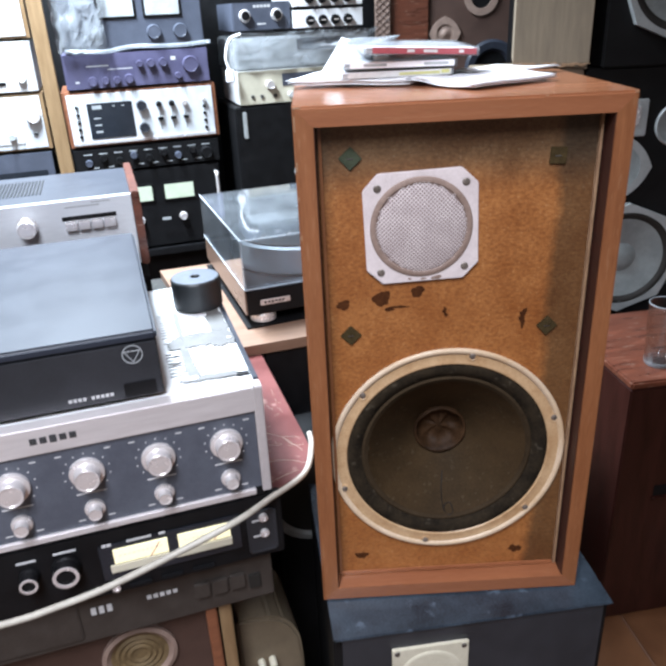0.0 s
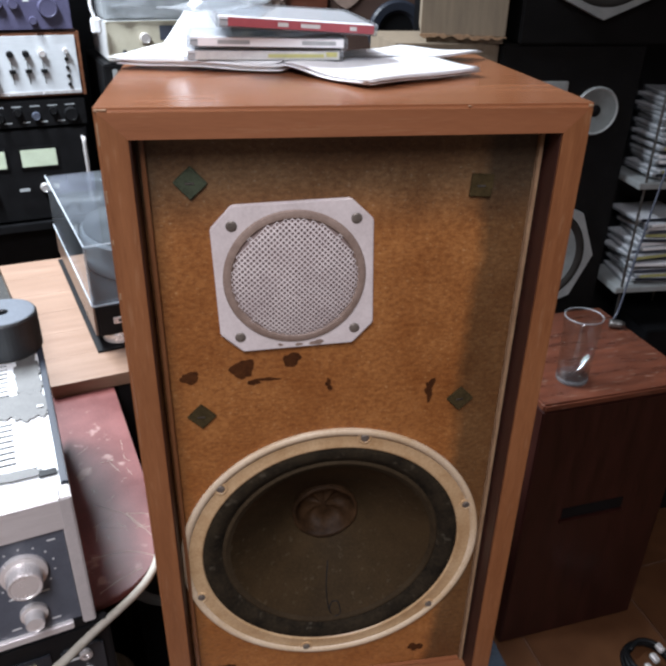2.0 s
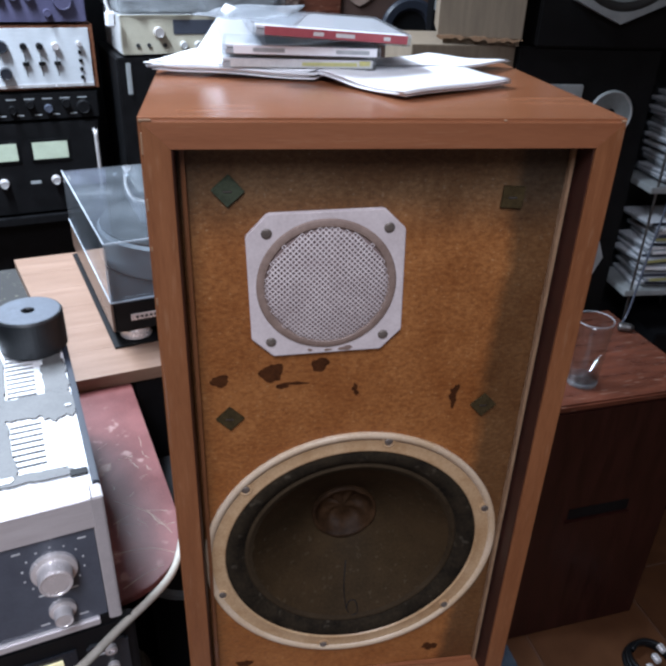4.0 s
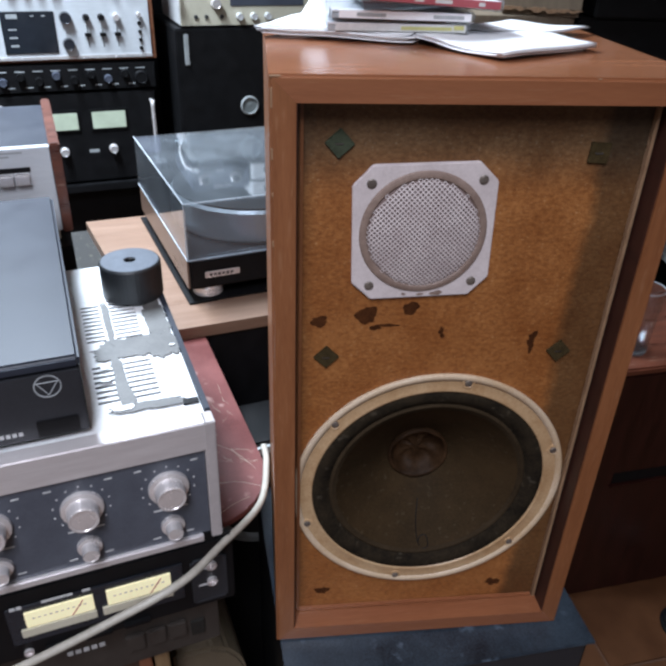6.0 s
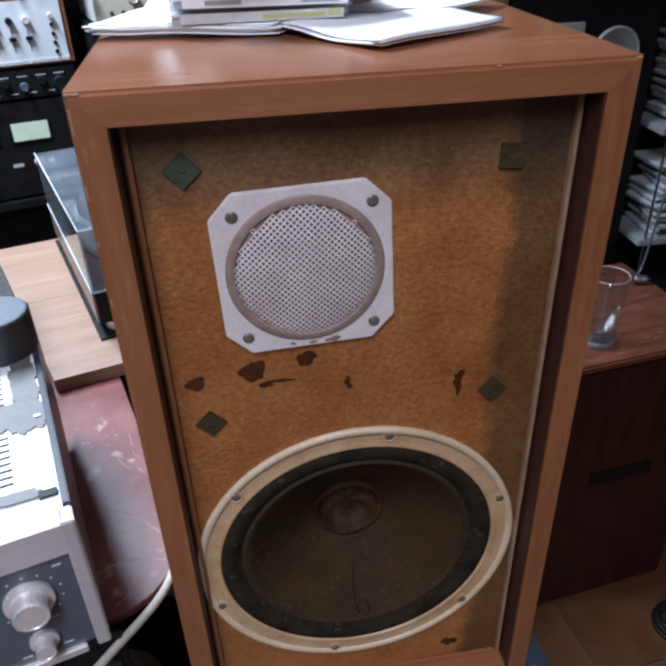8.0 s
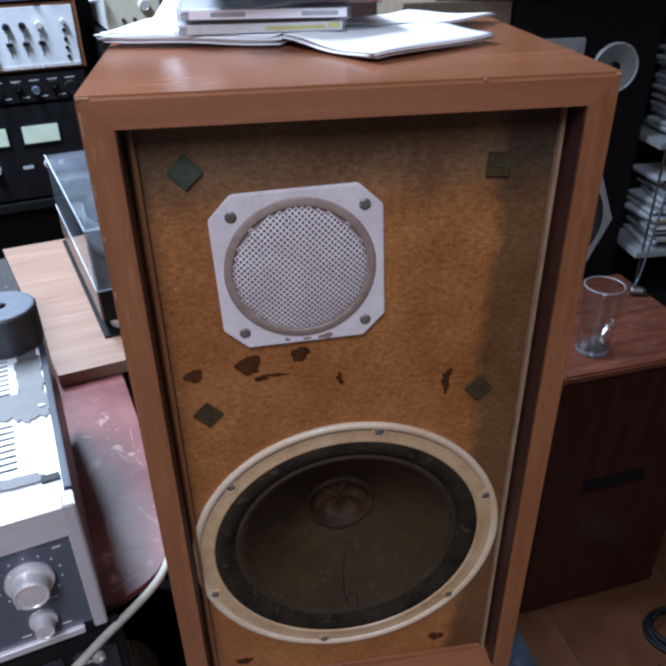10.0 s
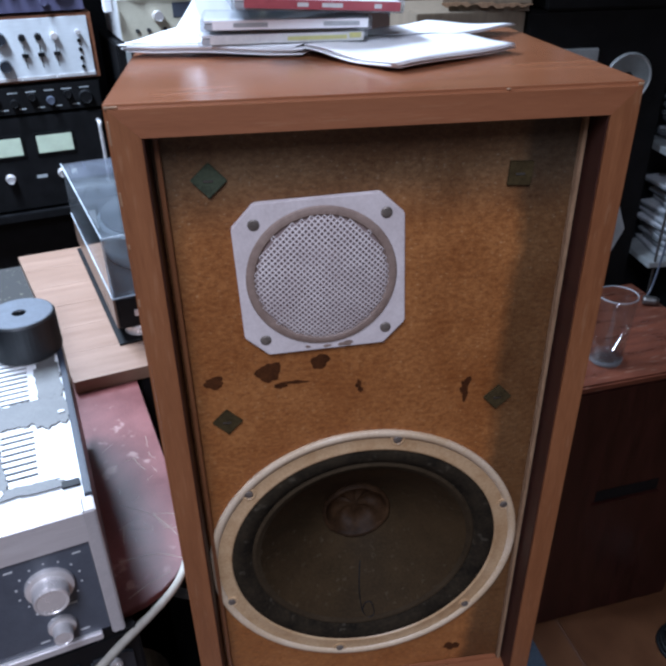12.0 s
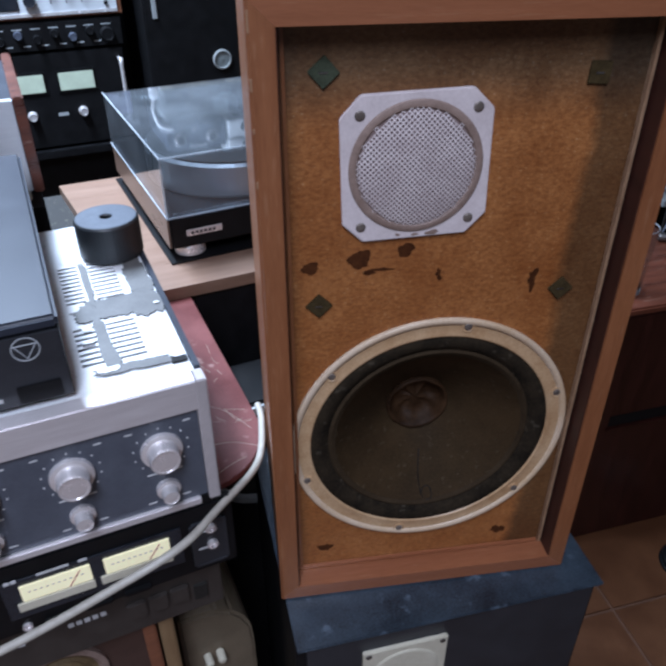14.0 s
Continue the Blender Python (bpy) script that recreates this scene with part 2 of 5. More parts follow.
DARK_TOP = mat("dark_red_veneer_top", (0.155, 0.047, 0.026), (0.066, 0.020, 0.012), 8, 0.3, stretch=(1, 6, 6), specks=0.45, speck_colour=(0.35, 0.22, 0.16), speck_scale=30)
TEAK = mat("teak_case", (0.26, 0.10, 0.05), (0.17, 0.06, 0.03), 10, 0.4, stretch=(1, 8, 8))
OAK = mat("oak_post", (0.29, 0.185, 0.095), (0.20, 0.12, 0.058), 8, 0.5, stretch=(8, 8, 1))
TILE = mat("terracotta_tile", (0.100, 0.039, 0.015), (0.060, 0.022, 0.009), 9, 0.45, bump=0.1, random_var=0.08)
GROUT = mat("grout", (0.10, 0.045, 0.022), (0.07, 0.03, 0.016), 40, 0.9)
PLASTER = mat("plaster", (0.30, 0.255, 0.21), (0.22, 0.185, 0.15), 3, 0.9, bump=0.2)
CEILING = mat("ceiling_paint", (0.80, 0.78, 0.75), (0.74, 0.72, 0.69), 3, 0.9)
PAPER = mat("white_paper", (0.88, 0.88, 0.89), (0.83, 0.83, 0.85), 12, 0.7)
RED = mat("red_print", (0.40, 0.085, 0.10), (0.32, 0.06, 0.075), 40, 0.5)
YELLOW = mat("yellow_green_print", (0.60, 0.56, 0.20), (0.42, 0.42, 0.20), 14, 0.5)
PALE_PRINT = mat("pale_grey_print", (0.68, 0.68, 0.66), (0.50, 0.50, 0.50), 20, 0.4)
GREY_PRINT = mat("grey_print", (0.45, 0.47, 0.48), (0.30, 0.32, 0.33), 20, 0.5)
CARDBOARD = mat("cardboard", (0.235, 0.180, 0.125), (0.165, 0.125, 0.086), 8, 0.85, stretch=(10, 10, 1))
CREAM = mat("cream_paint", (0.62, 0.58, 0.46), (0.52, 0.48, 0.37), 20, 0.5)
CABLE = mat("cream_cable", (0.46, 0.43, 0.37), (0.36, 0.33, 0.28), 60, 0.45)
PURPLE = mat("purple_grey_panel", (0.095, 0.090, 0.160), (0.070, 0.066, 0.120), 12, 0.42)
BLUE_GREY = mat("blue_grey_panel", (0.075, 0.085, 0.115), (0.055, 0.063, 0.085), 14, 0.42)
WINDOW = mat("smoked_window", (0.020, 0.024, 0.032), (0.014, 0.017, 0.022), 20, 0.14)
FACE_SILVER = mat("pale_aluminium_face", (0.70, 0.73, 0.76), (0.62, 0.65, 0.68), 30, 0.4, metal=0.2, stretch=(1, 10, 10))
GREY_RIM = mat("grey_basket", (0.42, 0.44, 0.44), (0.30, 0.32, 0.32), 25, 0.45, metal=0.2)
GREY_CONE = mat("grey_cone", (0.26, 0.29, 0.29), (0.18, 0.20, 0.20), 20, 0.4)
BROWN_BOARD = mat("brown_baffle", (0.085, 0.046, 0.034), (0.055, 0.029, 0.022), 10, 0.6, bump=0.2)
DIAL = glow("lit_meter_dial", (0.74, 0.70, 0.46), 0.5)
DIAL_FAR = glow("lit_meter_dial_pale", (0.42, 0.50, 0.40), 0.28)
LID = clear("smoked_acrylic", (0.86, 0.90, 0.93), 0.04, 0.9, 0.045)
# strong pale film: paints the highlight on cover edges and glass rim
EDGE = clear("pale_highlight_edge", (0.92, 0.95, 0.97), 0.2, 0.9, 0.38)
DULL_SIDE = mat("dull_brown_side", (0.185, 0.120, 0.090), (0.130, 0.084, 0.063), 6, 0.3, stretch=(8, 1, 8))
DECK_BROWN = mat("brown_black_front", (0.050, 0.041, 0.035), (0.034, 0.027, 0.023), 40, 0.5)
GRANITE = mat("speckled_dark_top", (0.020, 0.018, 0.015), (0.010, 0.009, 0.008), 30, 0.75, specks=0.8, speck_colour=(0.12, 0.11, 0.08), speck_scale=110)
BEIGE = mat("aged_beige_plastic", (0.19, 0.145, 0.095), (0.13, 0.10, 0.065), 14, 0.5, bump=0.1)
FOAM = mat("gold_ribbed_cone", (0.20, 0.135, 0.06), (0.10, 0.065, 0.03), 30, 0.7)
GLASS = clear("drinking_glass", (0.97, 0.98, 0.98), 0.03, 0.38, 0.0)
CASE = clear("jewel_case_plastic", (0.96, 0.97, 0.98), 0.05, 0.8, 0.10)
FILM = clear("plastic_bag", (0.95, 0.96, 0.97), 0.12, 0.8, 0.26)

# ---- building helpers ----
BASES = {}


def thing(name, base, rot, label, category, group="", kind=""):
    """A top-level Empty at base, in axes turned by rot degrees; its parts are given in those axes."""
    ob = new(name)
    ob.empty_display_size = 0.05
    ob.matrix_world = pose(0, 0, 0, 0, 0, rot) @ pose(*base)
    BASES[ob.name] = Vector(base)
    return tagged(ob, label, category, group, kind)


def part(name, bm, material, parent, label="", smooth=False):
    root = parent
    while root.parent:
        root = root.parent
    bmesh.ops.translate(bm, verts=bm.verts, vec=-BASES[root.name])
    me = bpy.data.meshes.new(name)
    bm.to_mesh(me)
    bm.free()
    me.materials.append(material)
    if smooth:
        for p in me.polygons:
            p.use_smooth = True
    ob = new(name, me)
    ob.parent = parent
    return tagged(ob, label, kind="stuff" if name in ("markings", "print", "scratches", "scale") else "")


def box(x0, x1, y0, y1, z0, z1, bevel=0.0, bm=None, seg=2):
    bm2 = bmesh.new()
    bmesh.ops.create_cube(bm2, size=1, matrix=Matrix.LocRotScale(((x0 + x1) / 2, (y0 + y1) / 2, (z0 + z1) / 2), None, (x1 - x0, y1 - y0, z1 - z0)))
    if bevel:
        bmesh.ops.bevel(bm2, geom=bm2.edges[:], offset=bevel, segments=seg, affect="EDGES")
    return bm2 if bm is None else merge(bm, bm2)


def merge(bm, other, m=None):
    if m is not None:
        bmesh.ops.transform(other, matrix=m, verts=other.verts)
    me = bpy.data.meshes.new("joined")
    other.to_mesh(me)
    other.free()
    bm.from_mesh(me)
    bpy.data.meshes.remove(me)
    return bm


def lathe(profile, centre, seg=40, turn=None):
    """Revolve (radius, height) pairs; the axis points to -y (towards the viewer) unless turn says otherwise."""
    bm = bmesh.new()
    rings = []
    for r, h in profile:
        if r < 1e-6:
            rings.append([bm.verts.new((0, -h, 0))])
        else:
            rings.append([bm.verts.new((r * math.cos(2 * math.pi * i / seg), -h, r * math.sin(2 * math.pi * i / seg))) for i in range(seg)])
    for a, b in zip(rings, rings[1:]):
        for i in range(seg):
            j = (i + 1) % seg
            if len(a) == 1 and len(b) == 1:
                continue
            if len(a) == 1:
                bm.faces.new((a[0], b[j], b[i]))
            elif len(b) == 1:
                bm.faces.new((a[i], a[j], b[0]))
            else:
                bm.faces.new((a[i], a[j], b[j], b[i]))
    bmesh.ops.recalc_face_normals(bm, faces=bm.faces)
    m = Matrix.Translation(centre) @ (turn or Matrix())
    bmesh.ops.transform(bm, matrix=m, verts=bm.verts)
    return bm


UP = Matrix.Rotation(radians(-90), 4, "X")     # turns a lathe axis from -y to +z


def prism(points, y0, y1, bevel=0.0, m=None):
    """A flat outline of (x, z) pairs with thickness from y0 to y1."""
    bm = bmesh.new()
    f = bm.faces.new([bm.verts.new((x, y0, z)) for x, z in points])
    r = bmesh.ops.extrude_face_region(bm, geom=[f])
    bmesh.ops.translate(bm, verts=[g for g in r["geom"] if isinstance(g, bmesh.types.BMVert)], vec=(0, y1 - y0, 0))
    bmesh.ops.recalc_face_normals(bm, faces=bm.faces)
    if bevel:
        bmesh.ops.bevel(bm, geom=bm.edges[:], offset=bevel, segments=2, affect="EDGES")
    if m is not None:
        bmesh.ops.transform(bm, matrix=m, verts=bm.verts)
    return bm


def slab(points, z0, z1, bevel=0.0):
    """A level plate with an outline of (x, y) pairs."""
    bm = prism(points, z0, z1, bevel)
    bmesh.ops.transform(bm, matrix=Matrix(((1, 0, 0, 0), (0, 0, 1, 0), (0, 1, 0, 0), (0, 0, 0, 1))), verts=bm.verts)
    bmesh.ops.recalc_face_normals(bm, faces=bm.faces)
    return bm


def ring_points(cx, cz, r, n=32, a0=0, squash=1.0):
    return [(cx + r * math.cos(a0 + 2 * math.pi * i / n), cz + squash * r * math.sin(a0 + 2 * math.pi * i / n)) for i in range(n)]


def blob_points(cx, cz, rx, rz, seed, n=22, rough=0.35):
    rnd = random.Random(seed)
    ph = [rnd.uniform(0, 6.28) for _ in range(4)]
    out = []
    for i in range(n):
        a = 2 * math.pi * i / n
        k = 1 + rough * (0.5 * math.sin(2 * a + ph[0]) + 0.35 * math.sin(3 * a + ph[1]) + 0.3 * math.sin(5 * a + ph[2]) + 0.2 * math.sin(8 * a + ph[3]))
        out.append((cx + rx * k * math.cos(a), cz + rz * k * math.sin(a)))
    return out


def ragged(cx, cz, rx, rz, seed, n=110):
    """A blunt-cornered outline with a torn, uneven edge."""
    rnd = random.Random(seed)
    ph = [rnd.uniform(0, 6.28) for _ in range(5)]
    out = []
    for i in range(n):
        a = 2 * math.pi * i / n
        ca, sa = math.cos(a), math.sin(a)
        k = (abs(ca) ** 3.2 + abs(sa) ** 3.2) ** (-1 / 3.2)
        k *= 1 + 0.07 * math.sin(3 * a + ph[0]) + 0.07 * math.sin(7 * a + ph[1]) + 0.05 * math.sin(13 * a + ph[2]) + 0.04 * math.sin(23 * a + ph[3]) + rnd.uniform(-0.025, 0.025)
        out.append((cx + rx * k * ca, cz + rz * k * sa))
    return out


def tube(points, r, seg=10, smooth_steps=8):
    """A round bar along a smooth line through the points."""
    pts = [Vector(p) for p in points]
    line = []
    for i in range(len(pts) - 1):
        p0, p1, p2, p3 = pts[max(i - 1, 0)], pts[i], pts[i + 1], pts[min(i + 2, len(pts) - 1)]
        for k in range(smooth_steps):
            t = k / smooth_steps
            line.append(0.5 * (2 * p1 + (p2 - p0) * t + (2 * p0 - 5 * p1 + 4 * p2 - p3) * t * t + (3 * p1 - p0 - 3 * p2 + p3) * t ** 3))
    line.append(pts[-1])
    bm = bmesh.new()
    rings = []
    for i, p in enumerate(line):
        d = (line[min(i + 1, len(line) - 1)] - line[max(i - 1, 0)]).normalized()
        a = d.cross(Vector((0.13, 0.21, 0.97))).normalized()
        b = d.cross(a)
        rings.append([bm.verts.new(p + r * (math.cos(2 * math.pi * k / seg) * a + math.sin(2 * math.pi * k / seg) * b)) for k in range(seg)])
    for a, b in zip(rings, rings[1:]):
        for k in range(seg):
            bm.faces.new((a[k], a[(k + 1) % seg], b[(k + 1) % seg], b[k]))
    bm.faces.new(rings[0])
    bm.faces.new(rings[-1])
    bmesh.ops.recalc_face_normals(bm, faces=bm.faces)
    return bm


def screw(parent, x, y, z, r=0.004, material=None, name="screw"):
    bm = lathe([(r, 0), (r, 0.0006), (r * 0.75, 0.0013), (0, 0.0016)], (x, y, z), 14)
    return part(name, bm, material or STEEL, parent, smooth=False)


def knob(parent, x, y, z, r, h, skirt=1.25, material=None, name="knob", label=""):
    """A turned metal knob with a skirt, a waist and a slightly dished face."""
    bm = lathe([(r * skirt, 0), (r * skirt, 0.003), (r * skirt * 0.97, 0.0045), (r * 1.02, 0.0055), (r * 0.96, h - 0.002), (r * 0.92, h),
                (r * 0.82, h), (r * 0.78, h - 0.0006), (0, h - 0.0004)], (x, y, z), 32)
    return part(name, bm, material or CHROME, parent, label)


def bars(items, y, t=0.0004):
    """Small raised bars (x, z, w, h) on a front at y, in one mesh."""
    bm = bmesh.new()
    for x, z, w, h in items:
        box(x - w / 2, x + w / 2, y - t, y + 0.0002, z - h / 2, z + h / 2, bm=bm)
    return bm


F = 16.0      # turn of the shelves and the stacks of units against the large speaker

# ---- room ----
tagged(part("screed", box(-2.6, 2.8, -2.8, 2.9, -0.10, -0.004), GROUT, thing("floor", (0, 0, 0), 0, "terracotta tiled shop floor with dark joints", "floor", kind="structure")), kind="")
for name, b in (("wall_north", (-2.6, 2.8, 2.8, 2.95, 0, 2.8)), ("wall_south", (-2.6, 2.8, -2.95, -2.8, 0, 2.8)),
                ("wall_west", (-2.75, -2.6, -2.95, 2.95, 0, 2.8)), ("wall_east", (2.8, 2.95, -2.95, 2.95, 0, 2.8))):
    part("wall", box(*b), PLASTER, thing(name, (b[0], b[2], 0), 0, "plain dull plaster shop wall", "wall", kind="structure"))
part("slab", box(-2.75, 2.95, -2.95, 2.95, 2.8, 2.95), CEILING, thing("ceiling", (0, 0, 2.8), 0, "plain pale painted ceiling", "ceiling", kind="structure"))

# ---- the large unveiled speaker ----


def holed_board(x0, x1, z0, z1, cx, cz, r, y0, y1, n=72):
    """A board with one round hole."""
    bm = bmesh.new()

    def outer(a):
        dx, dz = math.cos(a), math.sin(a)
        k = min(((x1 if dx > 0 else x0) - cx) / dx if abs(dx) > 1e-6 else 9, ((z1 if dz > 0 else z0) - cz) / dz if abs(dz) > 1e-6 else 9)
        return cx + k * dx, cz + k * dz

    angles = sorted([2 * math.pi * i / n for i in range(n)] + [math.atan2(z - cz, x - cx) % (2 * math.pi) for x in (x0, x1) for z in (z0, z1)])
    inner = [bm.verts.new((cx + r * math.cos(a), y0, cz + r * math.sin(a))) for a in angles]
    rim = [bm.verts.new((outer(a)[0], y0, outer(a)[1])) for a in angles]
    for i in range(len(angles)):
        j = (i + 1) % len(angles)
        bm.faces.new((inner[i], rim[i], rim[j], inner[j]))
    geo = bmesh.ops.extrude_face_region(bm, geom=bm.faces[:])
    bmesh.ops.translate(bm, verts=[g for g in geo["geom"] if isinstance(g, bmesh.types.BMVert)], vec=(0, y1 - y0, 0))
    bmesh.ops.recalc_face_normals(bm, faces=bm.faces)
    return bm


def frame_panel(points, y0, y1, k):
    """A mitred cabinet panel whose first side, the outer one, is rounded at the front."""
    bm = prism(points, y0, y1)
    a, b = points[0], points[1]

    def on(v):
        return abs(v.co.y - y0) < 1e-6 and (abs(v.co.x - a[0]) + abs(v.co.z - a[1]) < 1e-5 or abs(v.co.x - b[0]) + abs(v.co.z - b[1]) < 1e-5)

    bmesh.ops.bevel(bm, geom=[e for e in bm.edges if on(e.verts[0]) and on(e.verts[1])], offset=k, segments=3, affect="EDGES")
    return bm


def main_speaker():
    X, Z0, Z1, Y0, Y1, T = 0.1838, 0.673, 1.3625, -0.029, 0.25, 0.0218
    s = thing("loudspeaker", (0, 0, Z0), 0, "large vintage wooden loudspeaker without its grille, on a black speaker", "loudspeaker")
    g = 0.00005
    part("top_panel", frame_panel([(-X, Z1), (X, Z1), (X - T, Z1 - T), (-X + T, Z1 - T)], Y0, Y1, 0.0028), CABINET_H, s)
    part("bottom_panel", frame_panel([(-X, Z0), (X, Z0), (X - T, Z0 + T), (-X + T, Z0 + T)], Y0, Y1, 0.0020), CABINET_H, s)
    for k in (-1, 1):
        part("side_panel", frame_panel([(k * X, Z0 + g), (k * X, Z1 - g), (k * (X - T), Z1 - T - g), (k * (X - T), Z0 + T + g)], Y0, Y1, 0.0026), CABINET, s)
    part("back_panel", box(-X + T, X - T, Y1 - 0.015, Y1 - 0.002, Z0 + T, Z1 - T), CABINET, s)
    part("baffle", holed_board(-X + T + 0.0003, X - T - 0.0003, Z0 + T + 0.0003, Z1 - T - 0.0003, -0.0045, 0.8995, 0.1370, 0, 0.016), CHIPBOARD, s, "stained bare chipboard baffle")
    xi, zb, zt = X - T, Z0 + T, Z1 - T
    # thin sheet on each inner side, darker than the cabinet veneer
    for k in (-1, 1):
        part("inner_lining", box(*sorted((k * (xi - 0.0012), k * (xi - 0.0002))), Y0 + 0.0015, -0.0003, zb + 0.0005, zt - 0.0005, 0.0003, seg=1), INNER_FACE, s, "dark red inner edge")
    part("bead", box(xi - 0.0070, xi - 0.0040, -0.0075, -0.0003, zb + 0.004, zt - 0.001, 0.0008), RAW_EDGE, s, "pale raw wood strip")
    part("bead", box(-xi + 0.004, -xi + 0.0075, -0.0060, -0.0003, zb + 0.004, zt - 0.001, 0.0008), CABINET, s)
    part("bead", box(-xi + 0.008, xi - 0.008, -0.0045, -0.0003, zb + 0.001, zb + 0.006, 0.0008), CABINET_H, s)
    for x, z, turn in ((-0.123, 1.301, 48), (0.112, 1.293, 3), (-0.129, 1.083, 45), (0.116, 1.083, 47)):
        m = Matrix.Translation((x, 0, z)) @ Matrix.Rotation(radians(turn), 4, "Y")
        p = part("felt_pad", prism([(-0.0095, -0.0095), (0.0095, -0.0095), (0.0095, 0.0095), (-0.0095, 0.0095)], -0.0028, -0.0002, 0.0006, m), PAD if x < 0 and z > 1.2 else PAD_BROWN, s, "dark green felt pad" if x < 0 and z > 1.2 else "dark brown felt pad")
        part("staple", box(x - 0.004, x + 0.003, -0.0034, -0.0027, z - 0.0008, z + 0.0006), STEEL, p)
    for k, (x, z, rx, rz, rough) in enumerate(((-0.137, 1.124, 0.009, 0.0055, .3), (-0.090, 1.130, 0.0095, 0.0105, .3), (-0.046, 1.137, 0.008, 0.007, .25),
                                              (-0.070, 1.118, 0.010, 0.0018, .5), (-0.081, 1.115, 0.005, 0.0024, .4), (-0.012, 1.108, 0.003, 0.005, .7), (0.085, 1.095, 0.005, 0.009, .7),
                                              (0.099, 0.725, 0.008, 0.007, .4), (-0.125, 0.728, 0.008, 0.006, .4))):
        part("glue_stain", prism(blob_points(x, z, rx, rz, k, 26, rough), -0.0006, 0.0002), GLUE, s, "dark brown glue stain")
    for x, z, w, hh in ((X - 0.0020, Z1 - 0.0012, 0.0035, 0.0022), (-X + 0.0016, Z1 - 0.0012, 0.0030, 0.0022), (0.086, Z1 - 0.0006, 0.0024, 0.0012), (-X + 0.0016, 1.30, 0.0020, 0.010), (-X + 0.0016, 1.22, 0.0018, 0.006), (-X + 0.006, Z1 - 0.0010, 0.0060, 0.0016), (-X + 0.0016, 1.345, 0.0020, 0.016), (-X + 0.0016, 1.265, 0.0016, 0.004), (X - 0.0016, 1.351, 0.0018, 0.008)):
        part("worn_chip", box(0.997 * x - w / 2, 0.997 * x + w / 2, Y0 + 0.0010, Y0 + 0.004, z - hh / 2 - 0.0006, z + hh / 2 - 0.0008, 0.0004, seg=1), RAW_EDGE, s, "pale chipped edge")
    # tweeter
    c, a, h, ch = (-0.0425, 1.2180), radians(2.0), 0.0665, 0.0185
    m = Matrix.Translation((c[0], 0, c[1])) @ Matrix.Rotation(-a, 4, "Y")
    outline = [(-h + ch, -h), (h - ch, -h), (h, -h + ch), (h, h - ch), (h - ch, h), (-h + ch, h), (-h, h - ch), (-h, -h + ch)]
    tw = part("tweeter", prism(outline, -0.0045, -0.0002, 0.001, m), PLATE, s, "white tweeter with a chamfered square plate")
    part("trim_ring", lathe([(0.0605, 0.0042), (0.0590, 0.0060), (0.0565, 0.0066), (0.0540, 0.0066), (0.0524, 0.0050)], (c[0], 0, c[1]), 64), GROOVE, tw)
    part("dome", lathe([(0.0525, 0.0046), (0.047, 0.0052), (0.034, 0.0058), (0.026, 0.0086), (0.012, 0.0094), (0, 0.0096)], (c[0], 0, c[1]), 40), DOME, tw, smooth=True)
    verts, faces = [], []
    pitch, hole = 0.00345, 0.0011
    for i in range(-17, 18):
        for j in range(-17, 18):
            x, z = (i - j) * pitch * 0.7071, (i + j) * pitch * 0.7071
            if math.hypot(x, z) > 0.0518:
                continue
            n = len(verts)
            for d in (pitch / 2, hole):
                for sx, sz in ((-1, -1), (1, -1), (1, 1), (-1, 1)):
                    px, pz = x + d * 0.7071 * (sx - sz), z + d * 0.7071 * (sx + sz)
                    r = math.hypot(px, pz)
                    verts.append((c[0] + px, -0.0054 - 0.0062 * max(0, 1 - (r / 0.0545) ** 2) ** 0.7, c[1] + pz))
            faces += [(n + k, n + (k + 1) % 4, n + 4 + (k + 1) % 4, n + 4 + k) for k in range(4)]
    me = bpy.data.meshes.new("mesh_guard")
    me.from_pydata(verts, [], faces)
    bm = bmesh.new()
    bm.from_mesh(me)
    bpy.data.meshes.remove(me)
    part("mesh_guard", bm, MESH, tw, "perforated white guard")
    for x, z in ((-0.0935, 1.2660), (0.0080, 1.2695), (0.0092, 1.1685), (-0.0905, 1.1650)):
        screw(tw, x, -0.0045, z, 0.0046, DULL_SCREW)
    for x, z, w_, h_ in ((0.0065, 1.2115, 0.0022, 0.0060), (-0.0240, 1.1560, 0.0065, 0.0022), (-0.0400, 1.1550, 0.0030, 0.0013), (-0.0560, 1.1555, 0.0022, 0.0012)):
        part("chip", prism(blob_points(x, z, w_, h_, int(1e4 * z), 16, 0.4), -0.0049, -0.0044), GROOVE, tw, "brown chip in the white paint")
    # woofer
    wx, wz = -0.0045, 0.8995
    w = part("woofer", lathe([(0.1505, 0.0002), (0.1505, 0.0034), (0.1490, 0.0031), (0.1400, 0.0031), (0.1378, 0.0038), (0.1362, 0.0034), (0.1352, -0.006)], (wx, 0, wz), 96),
             RING, s, "woofer with a worn ochre and cream painted ring", smooth=True)
    part("rim", lathe([(0.1580, 0.0002), (0.1584, 0.0036), (0.1572, 0.0050), (0.1545, 0.0050), (0.1502, 0.0036), (0.1502, 0.0004)], (wx, 0, wz), 96), RIM, w, "worn cream outer rim", smooth=True)
    part("surround", lathe([(0.1368, 0.0010), (0.1340, 0.0030), (0.1290, 0.0038), (0.1240, 0.0028), (0.1190, -0.0004), (0.1150, -0.0040)], (wx, 0, wz), 80), SURROUND, w, "dusty black surround", smooth=True)
